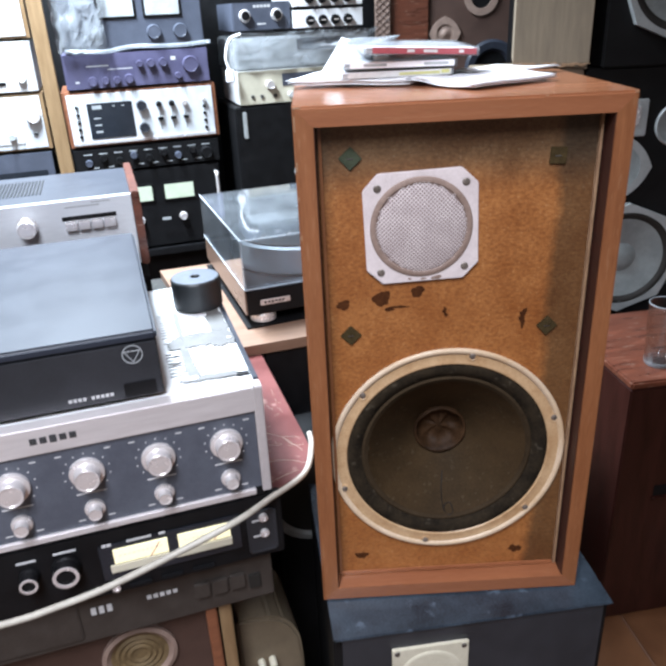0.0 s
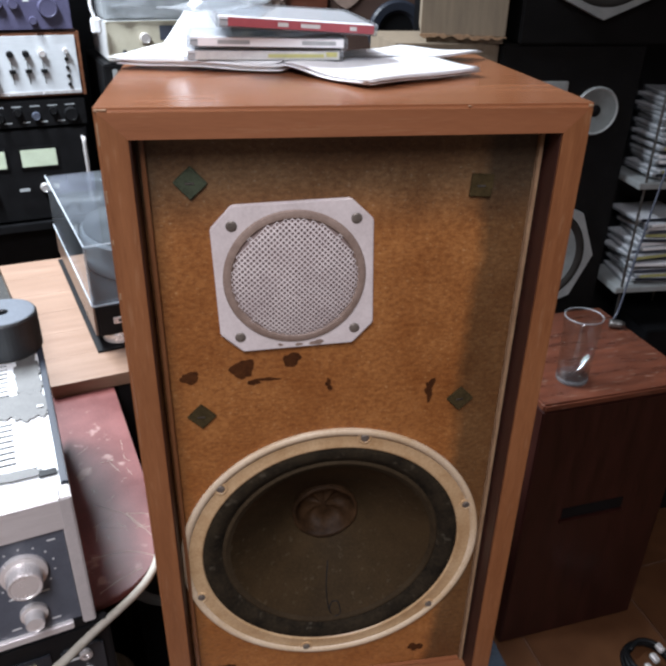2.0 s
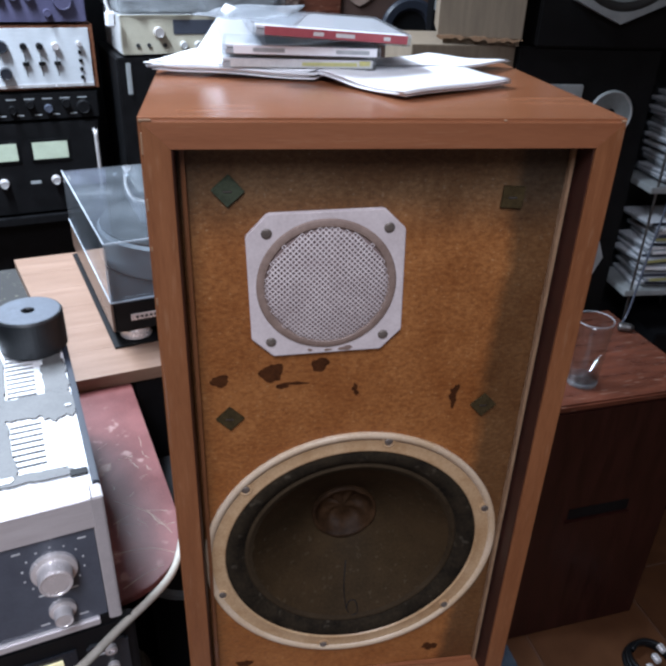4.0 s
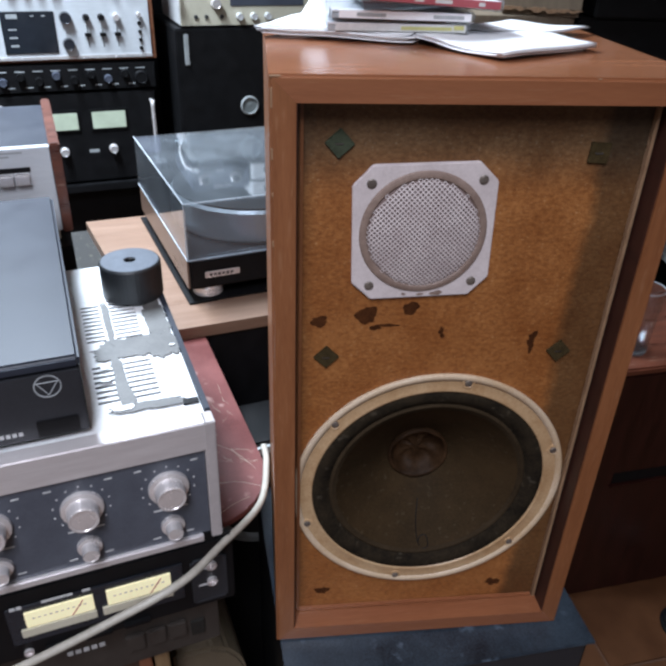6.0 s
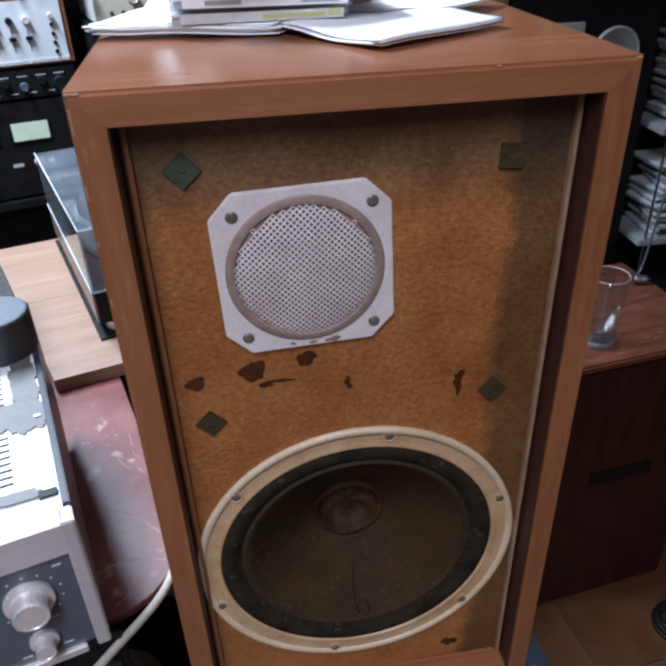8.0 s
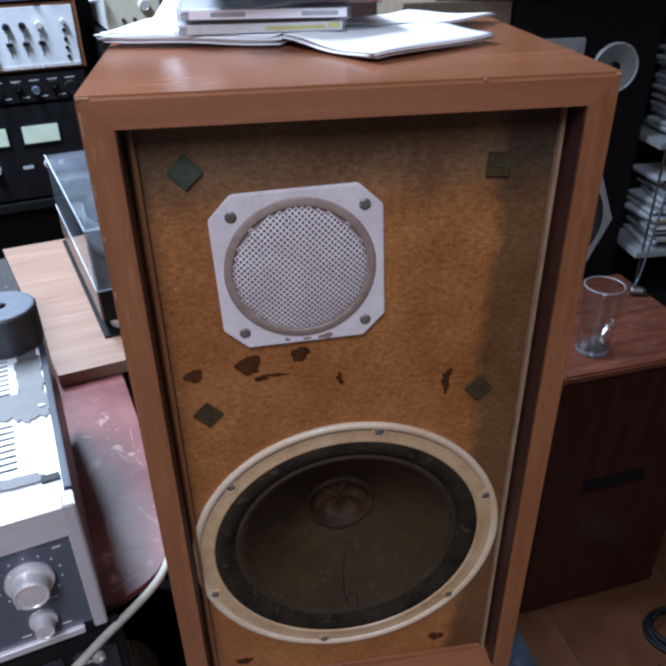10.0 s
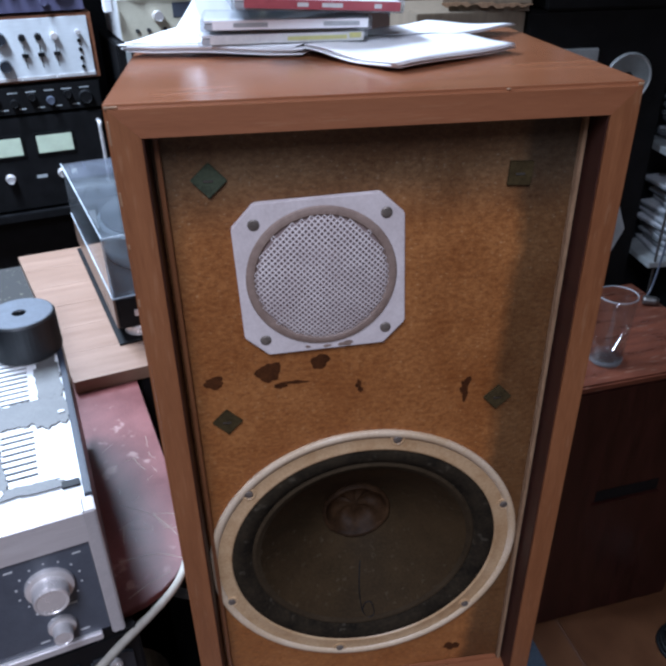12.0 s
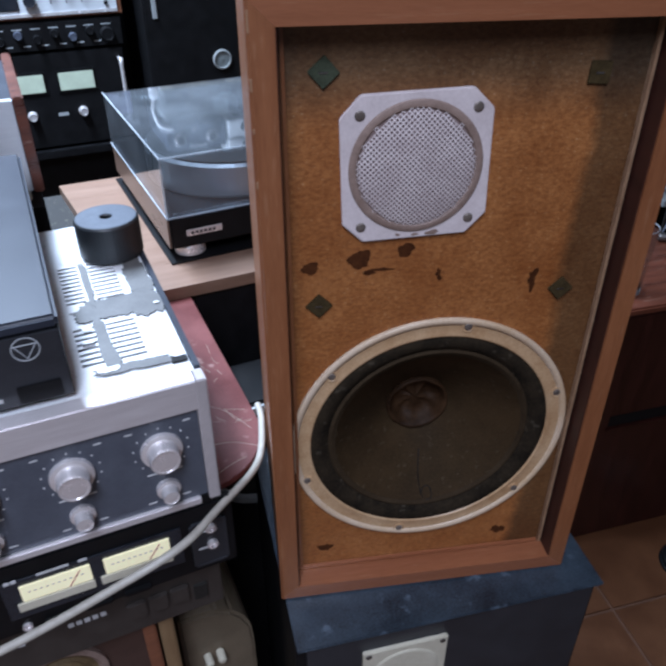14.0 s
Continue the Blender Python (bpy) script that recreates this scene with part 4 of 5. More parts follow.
def wooden_tuner():
    R, L, Y, D, Z0, Z1 = -0.336, -0.75, 0.500, 0.26, 1.064, 1.190
    b = thing("stereo_unit", (-0.55, 0.6, 0.850), F, "black stereo unit behind the amplifier", "stereo unit")
    part("body", box(L - 0.02, R - 0.004, Y - 0.020, Y + D, 0.896, 1.046, 0.002), BLACK, b)
    part("foot", box(R - 0.06, R - 0.03, Y, Y + 0.05, 0.8502, 0.8958), RUBBER, b)
    part("foot", box(L, L + 0.03, Y, Y + 0.05, 0.8502, 0.8958), RUBBER, b)
    a = thing("receiver", (-0.55, 0.6, 1.046), F, "silver tuner with reddish wooden cheeks and push buttons", "tuner")
    part("body", box(L + 0.014, R - 0.014, Y + 0.012, Y + D, Z0, Z1 - 0.012, 0.001), SILVER, a)
    top = part("lid", box(L + 0.014, R - 0.014, Y + 0.006, Y + D, Z1 - 0.0118, Z1 - 0.008), SLATE_BOX, a, "grey slotted lid")
    for k in range(14):
        part("vent_rib", box(-0.50 - 0.006 * k, -0.4975 - 0.006 * k, Y + 0.09, Y + D - 0.05, Z1 - 0.0078, Z1 - 0.0066), BLACK, top)
    part("front_panel", box(L + 0.014, R - 0.0142, Y, Y + 0.0116, Z0, Z1 - 0.004, 0.001), FACE_SILVER, a, "brushed silver front")
    for x in (L, R - 0.0138):
        part("cheek", box(x, x + 0.0138, Y - 0.004, Y + D + 0.01, Z0 - 0.002, Z1, 0.002), DARK_TOP, a, "reddish wooden cheek")
    knob(a, -0.520, Y, 1.150, 0.015, 0.022, 1.1, CHROME)
    part("slot", box(-0.465, -0.378, Y - 0.0012, Y - 0.0002, 1.153, 1.160, 0.0004), BLACK, a)
    for k in range(4):
        part("push_button", box(-0.461 + 0.0205 * k, -0.4425 + 0.0205 * k, Y - 0.010, Y - 0.0002, 1.137, 1.1515, 0.0012), CHROME, a)
    part("markings", bars([(-0.430, 1.175, 0.055, 0.002), (-0.400, 1.180, 0.03, 0.002)], Y), GREY_PRINT, a)
    for x in (L + 0.03, R - 0.03):
        part("foot", box(x - 0.012, x + 0.012, Y + 0.008, Y + 0.04, 1.0462, Z0 - 0.0002, 0.002), CREAM, a)


def turntable():
    L, R, Y, D = -0.163, 0.30, 0.572, 0.42
    zt = 0.8750
    a = thing("turntable", (L, Y, zt), F, "black record player under a clear dust cover, on a pale board", "turntable")
    part("plinth", box(L + 0.004, R - 0.004, Y + 0.003, Y + D, zt + 0.022, zt + 0.078, 0.003), BLACK, a)
    bm = box(L, R, Y, Y + D, zt + 0.079, zt + 0.181, 0.003)
    bmesh.ops.delete(bm, geom=[f for f in bm.faces if f.normal.z < -0.9 and f.calc_area() > 0.01], context="FACES")
    bmesh.ops.recalc_face_normals(bm, faces=bm.faces)
    bmesh.ops.solidify(bm, geom=bm.faces[:], thickness=0.003)
    part("dust_cover", bm, LID, a, "clear smoked acrylic cover")
    # black slab paints the shadow around the plinth's foot; the feet stand on it
    part("base_mat", box(L - 0.003, R + 0.01, Y - 0.002, Y + D + 0.01, 0.8717, zt, 0.001), BLACK, a, "thin black slab standing in for the shadow under the plinth")
    part("platter", lathe([(0.156, 0), (0.158, 0.004), (0.158, 0.055), (0.154, 0.060), (0, 0.060)], (0.016, Y + 0.185, zt + 0.079), 64, UP), MIRROR_METAL, a, "polished metal platter")
    part("mat", lathe([(0.152, 0), (0.152, 0.003), (0, 0.003)], (0.016, Y + 0.185, zt + 0.1392), 64, UP), RUBBER, a)
    part("side_panel", box(L + 0.0005, L + 0.0038, Y + 0.010, Y + D - 0.004, zt + 0.022, zt + 0.077, 0.0006), DULL_SIDE, a, "dull brown side")
    # strips whose pale colour draws the glint along the cover's edges
    e = 0.0012
    for p in (((L, Y, zt + 0.181), (R, Y, zt + 0.181)), ((L, Y, zt + 0.181), (L, Y + D, zt + 0.181)), ((L, Y, zt + 0.080), (L, Y, zt + 0.181)), ((L, Y, zt + 0.080), (R, Y, zt + 0.080)), ((L, Y, zt + 0.080), (L, Y + D, zt + 0.080))):
        part("cover_edge", box(p[0][0] - e, p[1][0] + e, p[0][1] - e, p[1][1] + e, p[0][2] - e, p[1][2] + e, 0.0005, seg=1), EDGE, a, "cover edge paled to stand in for its highlight")
    part("badge", box(-0.134, -0.072, Y - 0.0005, Y + 0.0028, zt + 0.043, zt + 0.054, 0.0006), CHROME, a, "silver name plate")
    part("print", bars([(-0.124 + 0.0075 * k, zt + 0.0485, 0.005, 0.005) for k in range(6)], Y - 0.0005), INK, a)
    for x in (L + 0.04, R - 0.04):
        for y in (Y + 0.032, Y + D - 0.05):
            part("foot", lathe([(0.022, 0), (0.027, 0.003), (0.027, 0.017), (0.025, 0.0215), (0, 0.0215)], (x, y, zt + 0.0003), 28, UP), CHROME, a)
    a.matrix_world = a.matrix_world @ pose(0, 0, 0, 0, 0, 2.5)
    part("tonearm", tube([(0.20, Y + 0.36, zt + 0.155), (0.19, Y + 0.20, zt + 0.153), (0.15, Y + 0.12, zt + 0.148)], 0.004, 10), CHROME, a)


def marbled_board():
    a = thing("desk", (-0.45, 0.45, 0), F, "desk with a red marbled top and a rounded corner", "desk")
    pts = [(-0.95, 0.070), (-0.250, 0.070)]
    r, cx, cy = 0.095, -0.2515, 0.165
    pts += [(cx + r * math.cos(radians(t)), cy + r * math.sin(radians(t))) for t in range(-85, 1, 12)]
    pts += [(-0.1565, 0.620), (-0.95, 0.620)]
    part("marbled_top", slab(pts, 0.8415, 0.850, 0.001), MARBLE, a, "worn red marbled laminate top")
    part("rear_top", box(-0.95, -0.1565, 0.6205, 1.02, 0.8415, 0.850, 0.001), GRANITE, a, "dark speckled rear top")
    part("side_panel", box(-0.20, -0.18, 0.45, 1.0, 0, 0.841), BLACK, a)
    part("side_panel", box(-0.94, -0.92, 0.10, 1.0, 0, 0.841), BLACK, a)
    part("back_panel", box(-0.919, -0.201, 0.98, 1.0, 0, 0.841), BLACK, a)
    sc = bmesh.new()
    for p in (((-0.225, 0.23), (-0.19, 0.195), (-0.17, 0.15)), ((-0.238, 0.086), (-0.213, 0.098), (-0.190, 0.104)), ((-0.19, 0.20), (-0.18, 0.17), (-0.163, 0.165)), ((-0.24, 0.14), (-0.20, 0.135), (-0.165, 0.11))):
        merge(sc, tube([(x, y, 0.8501) for x, y in p], 0.00022, 5, 5))
    rnd = random.Random(21)
    for k in range(18):
        x, y, t, q = rnd.uniform(-0.230, -0.170), rnd.uniform(0.16, 0.36), rnd.uniform(-0.6, 2.2), rnd.uniform(0.003, 0.014)
        dx, dy = q * math.cos(t), q * math.sin(t)
        merge(sc, tube([(x - dx, y - dy, 0.8501), (x + rnd.uniform(-0.003, 0.003), y, 0.8501), (min(x + dx, -0.159), y + dy, 0.8501)], rnd.uniform(0.0001, 0.00025), 4, 3))
    part("scratches", sc, CREAM, a, "pale scratches")
    b = thing("board", (0.05, 0.7, 0.850), F, "pale wooden board lying on the marbled desk", "board")
    for k in range(6):
        y0, y1 = 0.494 + 0.087 * k, 0.494 + 0.087 * k + 0.08695
        part("lamella", slab([(-0.246 - 0.103 * (y0 - 0.494), y0), (0.36, y0), (0.36, y1), (-0.246 - 0.103 * (y1 - 0.494), y1)], 0.8502, 0.8715, 0.0003), PALE_WOOD, b)


def loose_cable():
    a = thing("cable", (-0.16, 0.17, 0.850), F, "cream power cable hanging in front of the decks", "cable")
    part("cord", tube([(-0.149, 0.185, 0.8545), (-0.156, 0.150, 0.8545), (-0.188, 0.072, 0.866), (-0.254, 0.000, 0.892), (-0.302, -0.042, 0.904), (-0.375, -0.050, 0.886), (-0.456, -0.050, 0.862),
                       (-0.518, -0.050, 0.851), (-0.578, -0.050, 0.846), (-0.75, -0.04, 0.84)], 0.0042, 10), CABLE, a, smooth=True)


integrated_amplifier()
cassette_deck()
lower_deck()
grey_box()
black_puck()
wooden_tuner()
turntable()
marbled_board()
loose_cable()

# ---- under the desk ----


def under_desk():
    a = thing("small_loudspeaker", (-0.45, 0.2, 0), F, "brown wooden loudspeaker with a ringed driver under the recorder", "loudspeaker")
    part("cabinet", box(-0.66, -0.315, 0.060, 0.34, 0, 0.706, 0.002), BROWN_BOARD, a)
    part("front_edge", box(-0.352, -0.337, 0.035, 0.0598, 0, 0.7045, 0.002), TEAK, a, "reddish wooden edge")
    part("front_edge", box(-0.3335, -0.316, 0.042, 0.0598, 0, 0.7045, 0.002), OAK, a, "pale wooden edge")
    d = part("driver", lathe([(0.052, 0), (0.052, 0.006), (0.046, 0.008), (0.040, 0.003)], (-0.450, 0.0598, 0.632), 40), GROOVE, a, "tan ringed driver")
    part("cone", lathe([(0.040, 0.003), (0.034, 0.0004), (0.030, 0.003), (0.026, 0.0006), (0.022, 0.003), (0.018, 0.0006), (0.014, 0.003), (0.009, 0.0008), (0, 0.0010)], (-0.450, 0.0595, 0.632), 40), FOAM, d, "ribbed gold-brown cone")
    b = thing("socket_box", (-0.25, 0.16, 0), F, "beige plastic box with two plugs", "power box")
    part("body", prism([(-0.308, 0), (-0.205, 0), (-0.205, 0.490), (-0.208, 0.530), (-0.218, 0.556), (-0.234, 0.576), (-0.256, 0.588), (-0.290, 0.594), (-0.308, 0.594)], 0.100, 0.24, 0.005), BEIGE, b)
    for x in (-0.276, -0.258):
        part("plug", lathe([(0.006, 0), (0.006, 0.016), (0.004, 0.018), (0, 0.018)], (x, 0.0998, 0.500), 14), CREAM, b)
    # added block: keeps the gap under the board black, hides the lit tiles
    e = thing("cabinet", (0.08, 0.7, 0), F, "black block added to fill the dark gap under the pale board", "cabinet")
    part("body", box(-0.150, 0.34, 0.50, 1.00, 0, 0.8498, 0.003), BLACK, e)
    c = thing("monitor_speaker", (-0.10, 0.4, 0), F, "black loudspeaker with a pale grey driver in the dark gap", "loudspeaker")
    part("cabinet", box(-0.185, 0.06, 0.33, 0.44, 0, 0.735, 0.003), BLACK_CABINET, c)
    w = part("driver", lathe([(0.105, 0), (0.105, 0.006), (0.094, 0.008), (0.088, 0.002)], (-0.10, 0.3298, 0.625), 40), GREY_RIM, c, "pale grey driver ring")
    part("cone", lathe([(0.088, 0.002), (0.06, 0.0002), (0.03, 0.001), (0, 0.003)], (-0.10, 0.3296, 0.625), 40), RUBBER, w, smooth=True)


under_desk()

# ---- dark red speaker with the glass ----


def brown_speaker():
    x0, x1, y0, y1, z1 = 0.558, 0.922, 0.447, 0.80, 0.690
    a = thing("loudspeaker", (0.75, 0.6, 0), 7.5, "dark red veneered floor loudspeaker with a worn top", "loudspeaker")
    part("cabinet", box(x0, x1, y0, y1, 0, z1 - 0.018, 0.003), SHADED_WOOD, a)
    part("top", box(x0 - 0.001, x1 + 0.001, y0 - 0.001, y1, z1 - 0.0178, z1, 0.004), DARK_TOP, a, "worn red veneer top")
    part("port", box(x0 + 0.095, x1 - 0.115, y0 - 0.0008, y0 - 0.0002, 0.375, 0.405, 0.0002), BLACK, a, "dark slot")
    part("ledge", box(x0 + 0.09, x1 - 0.11, y0 - 0.006, y0 - 0.0003, 0.364, 0.372, 0.002), SHADED_WOOD, a)
    cx, cy = 0.6615, 0.519
    g = thing("drinking_glass", (cx, cy, z1), 7.5, "clear straight drinking glass with a little water", "glass")
    part("wall", lathe([(0.0, 0.0008), (0.029, 0.0008), (0.0315, 0.004), (0.0375, 0.146), (0.0362, 0.1466), (0.0300, 0.012), (0.0, 0.010)], (cx, cy, z1), 48, UP), GLASS, g, smooth=True)
    # rim and base are made pale, so the glass's highlights sit in their colour
    part("rim", lathe([(0.0378, 0.1464), (0.0376, 0.1480), (0.0362, 0.1484), (0.0358, 0.1468)], (cx, cy, z1), 48, UP), EDGE, g, smooth=True)
    part("base", lathe([(0.0, 0.0006), (0.0296, 0.0006), (0.0316, 0.003), (0.0320, 0.012), (0.0300, 0.0118), (0.0, 0.0098)], (cx, cy, z1), 48, UP), CASE, g, "thick glass base, hazed in place of its highlight", smooth=True)
    part("water", lathe([(0.0, 0.0102), (0.0298, 0.0124), (0.0306, 0.026), (0.0, 0.0262)], (cx, cy, z1), 40, UP), GLASS, g)
    p = thing("audio_plug", (0.878, 0.70, z1), 7.5, "silver audio plug on a thin dark cable", "plug")
    part("body", lathe([(0.0, 0), (0.010, 0.0), (0.011, 0.004), (0.010, 0.026), (0.006, 0.034), (0.0, 0.035)], (0.878, 0.70, z1 + 0.0115), 18, Matrix.Rotation(radians(60), 4, "Z")), STEEL, p)
    part("wire", tube([(0.895, 0.71, z1 + 0.012), (0.915, 0.72, 0.74), (0.945, 0.735, 0.90), (0.985, 0.75, 1.10), (1.02, 0.76, 1.30)], 0.0025, 8), BLUE_GREY, p)
    c = thing("cable_coil", (0.86, 0.31, 0), 7.5, "black cable coil with bright plugs on the tiles", "cable")
    loop = [(0.865 + (0.055 - 0.004 * (k // 8)) * math.cos(k * math.pi / 4), 0.300 + (0.055 - 0.004 * (k // 8)) * math.sin(k * math.pi / 4), 0.008 + 0.0075 * (k // 8) + 0.004 * math.sin(1.3 * k)) for k in range(28)]
    part("cord", tube(loop, 0.006, 8, 5), BLACK, c, smooth=True)
    for k in range(3):
        part("plug", box(0.835 + 0.03 * k, 0.850 + 0.03 * k, 0.262 + 0.02 * k, 0.285 + 0.02 * k, 0.026, 0.040, 0.003), CHROME, c)


brown_speaker()

# ---- black speakers at the back on the side ----


def holed_plate(cx, cz, radius, sides, hole, y0, y1, n=64, soften=0.0):
    """A many-sided plate with a round hole; soften blends the outline towards a circle."""
    bm = bmesh.new()
    step = 2 * math.pi / sides

    def reach(a):
        k = math.cos(step / 2) / math.cos((a % step) - step / 2)
        return radius * (k * (1 - soften) + soften)

    front = []
    for i in range(n):
        a = 2 * math.pi * i / n
        front.append((bm.verts.new((cx + hole * math.cos(a), y0, cz + hole * math.sin(a))), bm.verts.new((cx + reach(a) * math.cos(a), y0, cz + reach(a) * math.sin(a)))))
    for i in range(n):
        (p, q), (r, t) = front[i], front[(i + 1) % n]
        bm.faces.new((p, q, t, r))
    geo = bmesh.ops.extrude_face_region(bm, geom=bm.faces[:])
    bmesh.ops.translate(bm, verts=[g for g in geo["geom"] if isinstance(g, bmesh.types.BMVert)], vec=(0, y1 - y0, 0))
    bmesh.ops.recalc_face_normals(bm, faces=bm.faces)
    return bm


def big_woofer(parent, cx, cz, y):
    w = part("woofer", holed_plate(cx, cz, 0.150, 8, 0.126, y - 0.020, y - 0.0002), GREY_RIM, parent, "octagonal grey woofer frame")
    part("surround", lathe([(0.126, 0.018), (0.122, 0.020), (0.114, 0.016), (0.108, 0.012)], (cx, y, cz), 56), RUBBER, w, smooth=True)
    part("cone", lathe([(0.108, 0.012), (0.080, 0.008), (0.050, 0.003), (0.034, 0.0008)], (cx, y, cz), 56), GREY_CONE, w, smooth=True)
    part("dust_cap", lathe([(0.040, 0.001), (0.030, 0.008), (0.015, 0.0115), (0, 0.0125)], (cx, y, cz), 40), GREY_CONE, w, smooth=True)


def black_tower():
    x0, x1, y, z1 = 0.500, 0.83, 0.98, 1.292
    a = thing("loudspeaker", (0.75, 1.1, 0), 0, "tall black loudspeaker with grey drivers", "loudspeaker", "black speakers")
    part("cabinet", box(x0, x1, y, y + 0.30, 0, z1, 0.004), BLACK_CABINET, a)
    t = part("tweeter", box(0.562, 0.660, y - 0.006, y - 0.0002, 1.128, 1.218, 0.003), GREY_RIM, a, "grey tweeter plate")
    part("lens", box(0.585, 0.640, y - 0.0075, y - 0.0062, 1.155, 1.200, 0.0006), CHROME, t)
    d = part("midrange", lathe([(0.053, 0), (0.053, 0.005), (0.050, 0.008), (0.046, 0.006)], (0.735, y - 0.0002, 1.153), 44), GREY_RIM, a, "round grey tweeter")
    part("cone", lathe([(0.046, 0.006), (0.030, 0.003), (0.013, 0.001), (0.012, -0.0), (0, -0.0)], (0.735, y - 0.0004, 1.153), 40), GREY_CONE, d, smooth=True)
    part("dome", lathe([(0.013, 0.0012), (0.008, 0.005), (0, 0.006)], (0.735, y - 0.0004, 1.153), 24), BLACK, d, smooth=True)
    d = part("midrange", holed_plate(0.600, 1.052, 0.086, 4, 0.056, y - 0.010, y - 0.0002, 64, 0.55), GREY_RIM, a, "grey midrange with a rounded square frame")
    part("cone", lathe([(0.056, 0.009), (0.050, 0.008), (0.020, 0.001), (0, 0.004)], (0.600, y - 0.0004, 1.052), 40), GREY_CONE, d, smooth=True)
    big_woofer(a, 0.640, 0.812, y)
    b = thing("loudspeaker", (0.75, 1.1, z1), 0, "black loudspeaker with an octagonal grey woofer frame", "loudspeaker", "black speakers")
    part("cabinet", box(0.530, 1.00, y - 0.01, y + 0.30, z1 + 0.0004, 1.90, 0.004), BLACK_CABINET, b)
    big_woofer(b, 0.700, 1.492, y - 0.01)
    c = thing("cardboard_box", (0.42, 1.0, z1), 0, "worn brown cardboard box with a torn lower edge", "box")
    m = Matrix.Translation((0.428, 1.05, 0)) @ Matrix.Rotation(radians(-14), 4, "Z")
    bm = box(-0.088, 0.088, -0.06, 0.20, z1 + 0.014, 1.80, 0.002)
    bmesh.ops.transform(bm, matrix=m, verts=bm.verts)
    part("carton", bm, CARDBOARD, c)
    rnd = random.Random(5)
    n = 18
    pts = [(-0.09 + 0.18 * k / n, 0.016 + rnd.uniform(-0.003, 0.003)) for k in range(n + 1)] + [(0.09 - 0.18 * k / n, 0.006 + rnd.uniform(0, 0.008)) for k in range(n + 1)]
    bm = prism([(x, z1 + z) for x, z in pts], -0.064, -0.0602)
    bmesh.ops.transform(bm, matrix=m, verts=bm.verts)
    part("torn_edge", bm, RAW_EDGE, c, "pale torn paper edge")
    d = thing("stand", (0.40, 1.1, 0), 0, "dull grey-brown carton under the cardboard box", "box")
    part("body", box(0.27, 0.496, 0.99, 1.25, 0, z1, 0.002), CARDBOARD, d)
    bm = box(-0.075, 0.085, -0.05, 0.19, z1 + 0.0004, z1 + 0.0136)
    bmesh.ops.transform(bm, matrix=m, verts=bm.verts)
    part("bottom_flap", bm, CARDBOARD, c)


black_tower()


def disc_rack():
    a = thing("disc_rack", (0.95, 1.05, 0), 0, "wire rack holding stacks of disc cases", "rack")
    for x in (0.868, 1.06):
        for y in (0.93, 1.07):
            part("upright", tube([(x, y, 0.0), (x, y, 0.7), (x, y, 1.30)], 0.003, 8, 2), STEEL, a)
    for z in (0.735, 1.0):
        part("shelf", box(0.850, 1.065, 0.925, 1.075, z - 0.016, z, 0.002), GREY_RIM, a, "dull grey shelf")
    # black panel and box added to stand in for the darkness behind the rack
    part("back_panel", box(0.835, 1.60, 1.090, 1.105, 0, 2.0, 0.002), BLACK, a)
    part("base", box(0.95, 1.50, 0.90, 1.085, 0, 0.62, 0.003), BLACK, a)
    rnd = random.Random(8)
    proto = {}
    for z in (0.735, 1.0):
        for k in range(17 if z < 0.9 else 19):
            key = k % 5
            if key not in proto:
                proto[key] = cd_case((0, 0, 0), 0, (PAPER, SLATE_BOX, YELLOW, BLUE_GREY, PAPER)[key], ("clear disc case with a white spine", "clear disc case with a dark grey spine", "clear disc case with a yellow-green spine",
                                     "clear disc case with a blue-grey spine", "clear disc case with a white spine")[key], (0, 0), (), "discs in the rack")
                ob = proto[key]
                ob.matrix_world = pose(0.958 + rnd.uniform(-0.014, 0.014), 0.940 + rnd.uniform(-0.012, 0.010), z + 0.0004 + 0.0102 * k, 0, 0, rnd.uniform(-9, 9))
            else:
                copy_thing(proto[key], pose(0.958 + rnd.uniform(-0.014, 0.014), 0.940 + rnd.uniform(-0.012, 0.010), z + 0.0004 + 0.0102 * k, 0, 0, rnd.uniform(-9, 9)))


disc_rack()

# ---- shelf wall with stacked units ----
V = 1.85


def unit(name, u0, u1, z0, z1, face, case, label, category, v=V, depth=0.30, border=0.010, feet=True):
    a = thing(name, ((u0 + u1) / 2, v + 0.15, z0), F, label, category, "units on the shelves")
    part("case", box(u0, u1, v + 0.004, v + depth, z0 + (0.006 if feet else 0.0003), z1, 0.0015), case, a)
    f = part("front_panel", box(u0 + border, u1 - border, v - 0.004, v + 0.0038, z0 + 0.006 + border * 0.6, z1 - border * 0.6, 0.001), face, a)
    if feet:
        for x in (u0 + 0.04, u1 - 0.04):
            part("foot", box(x - 0.012, x + 0.012, v + 0.03, v + 0.06, z0 + 0.0002, z0 + 0.0058), RUBBER, a)
            part("foot", box(x - 0.012, x + 0.012, v + depth - 0.06, v + depth - 0.03, z0 + 0.0002, z0 + 0.0058), RUBBER, a)
    return a


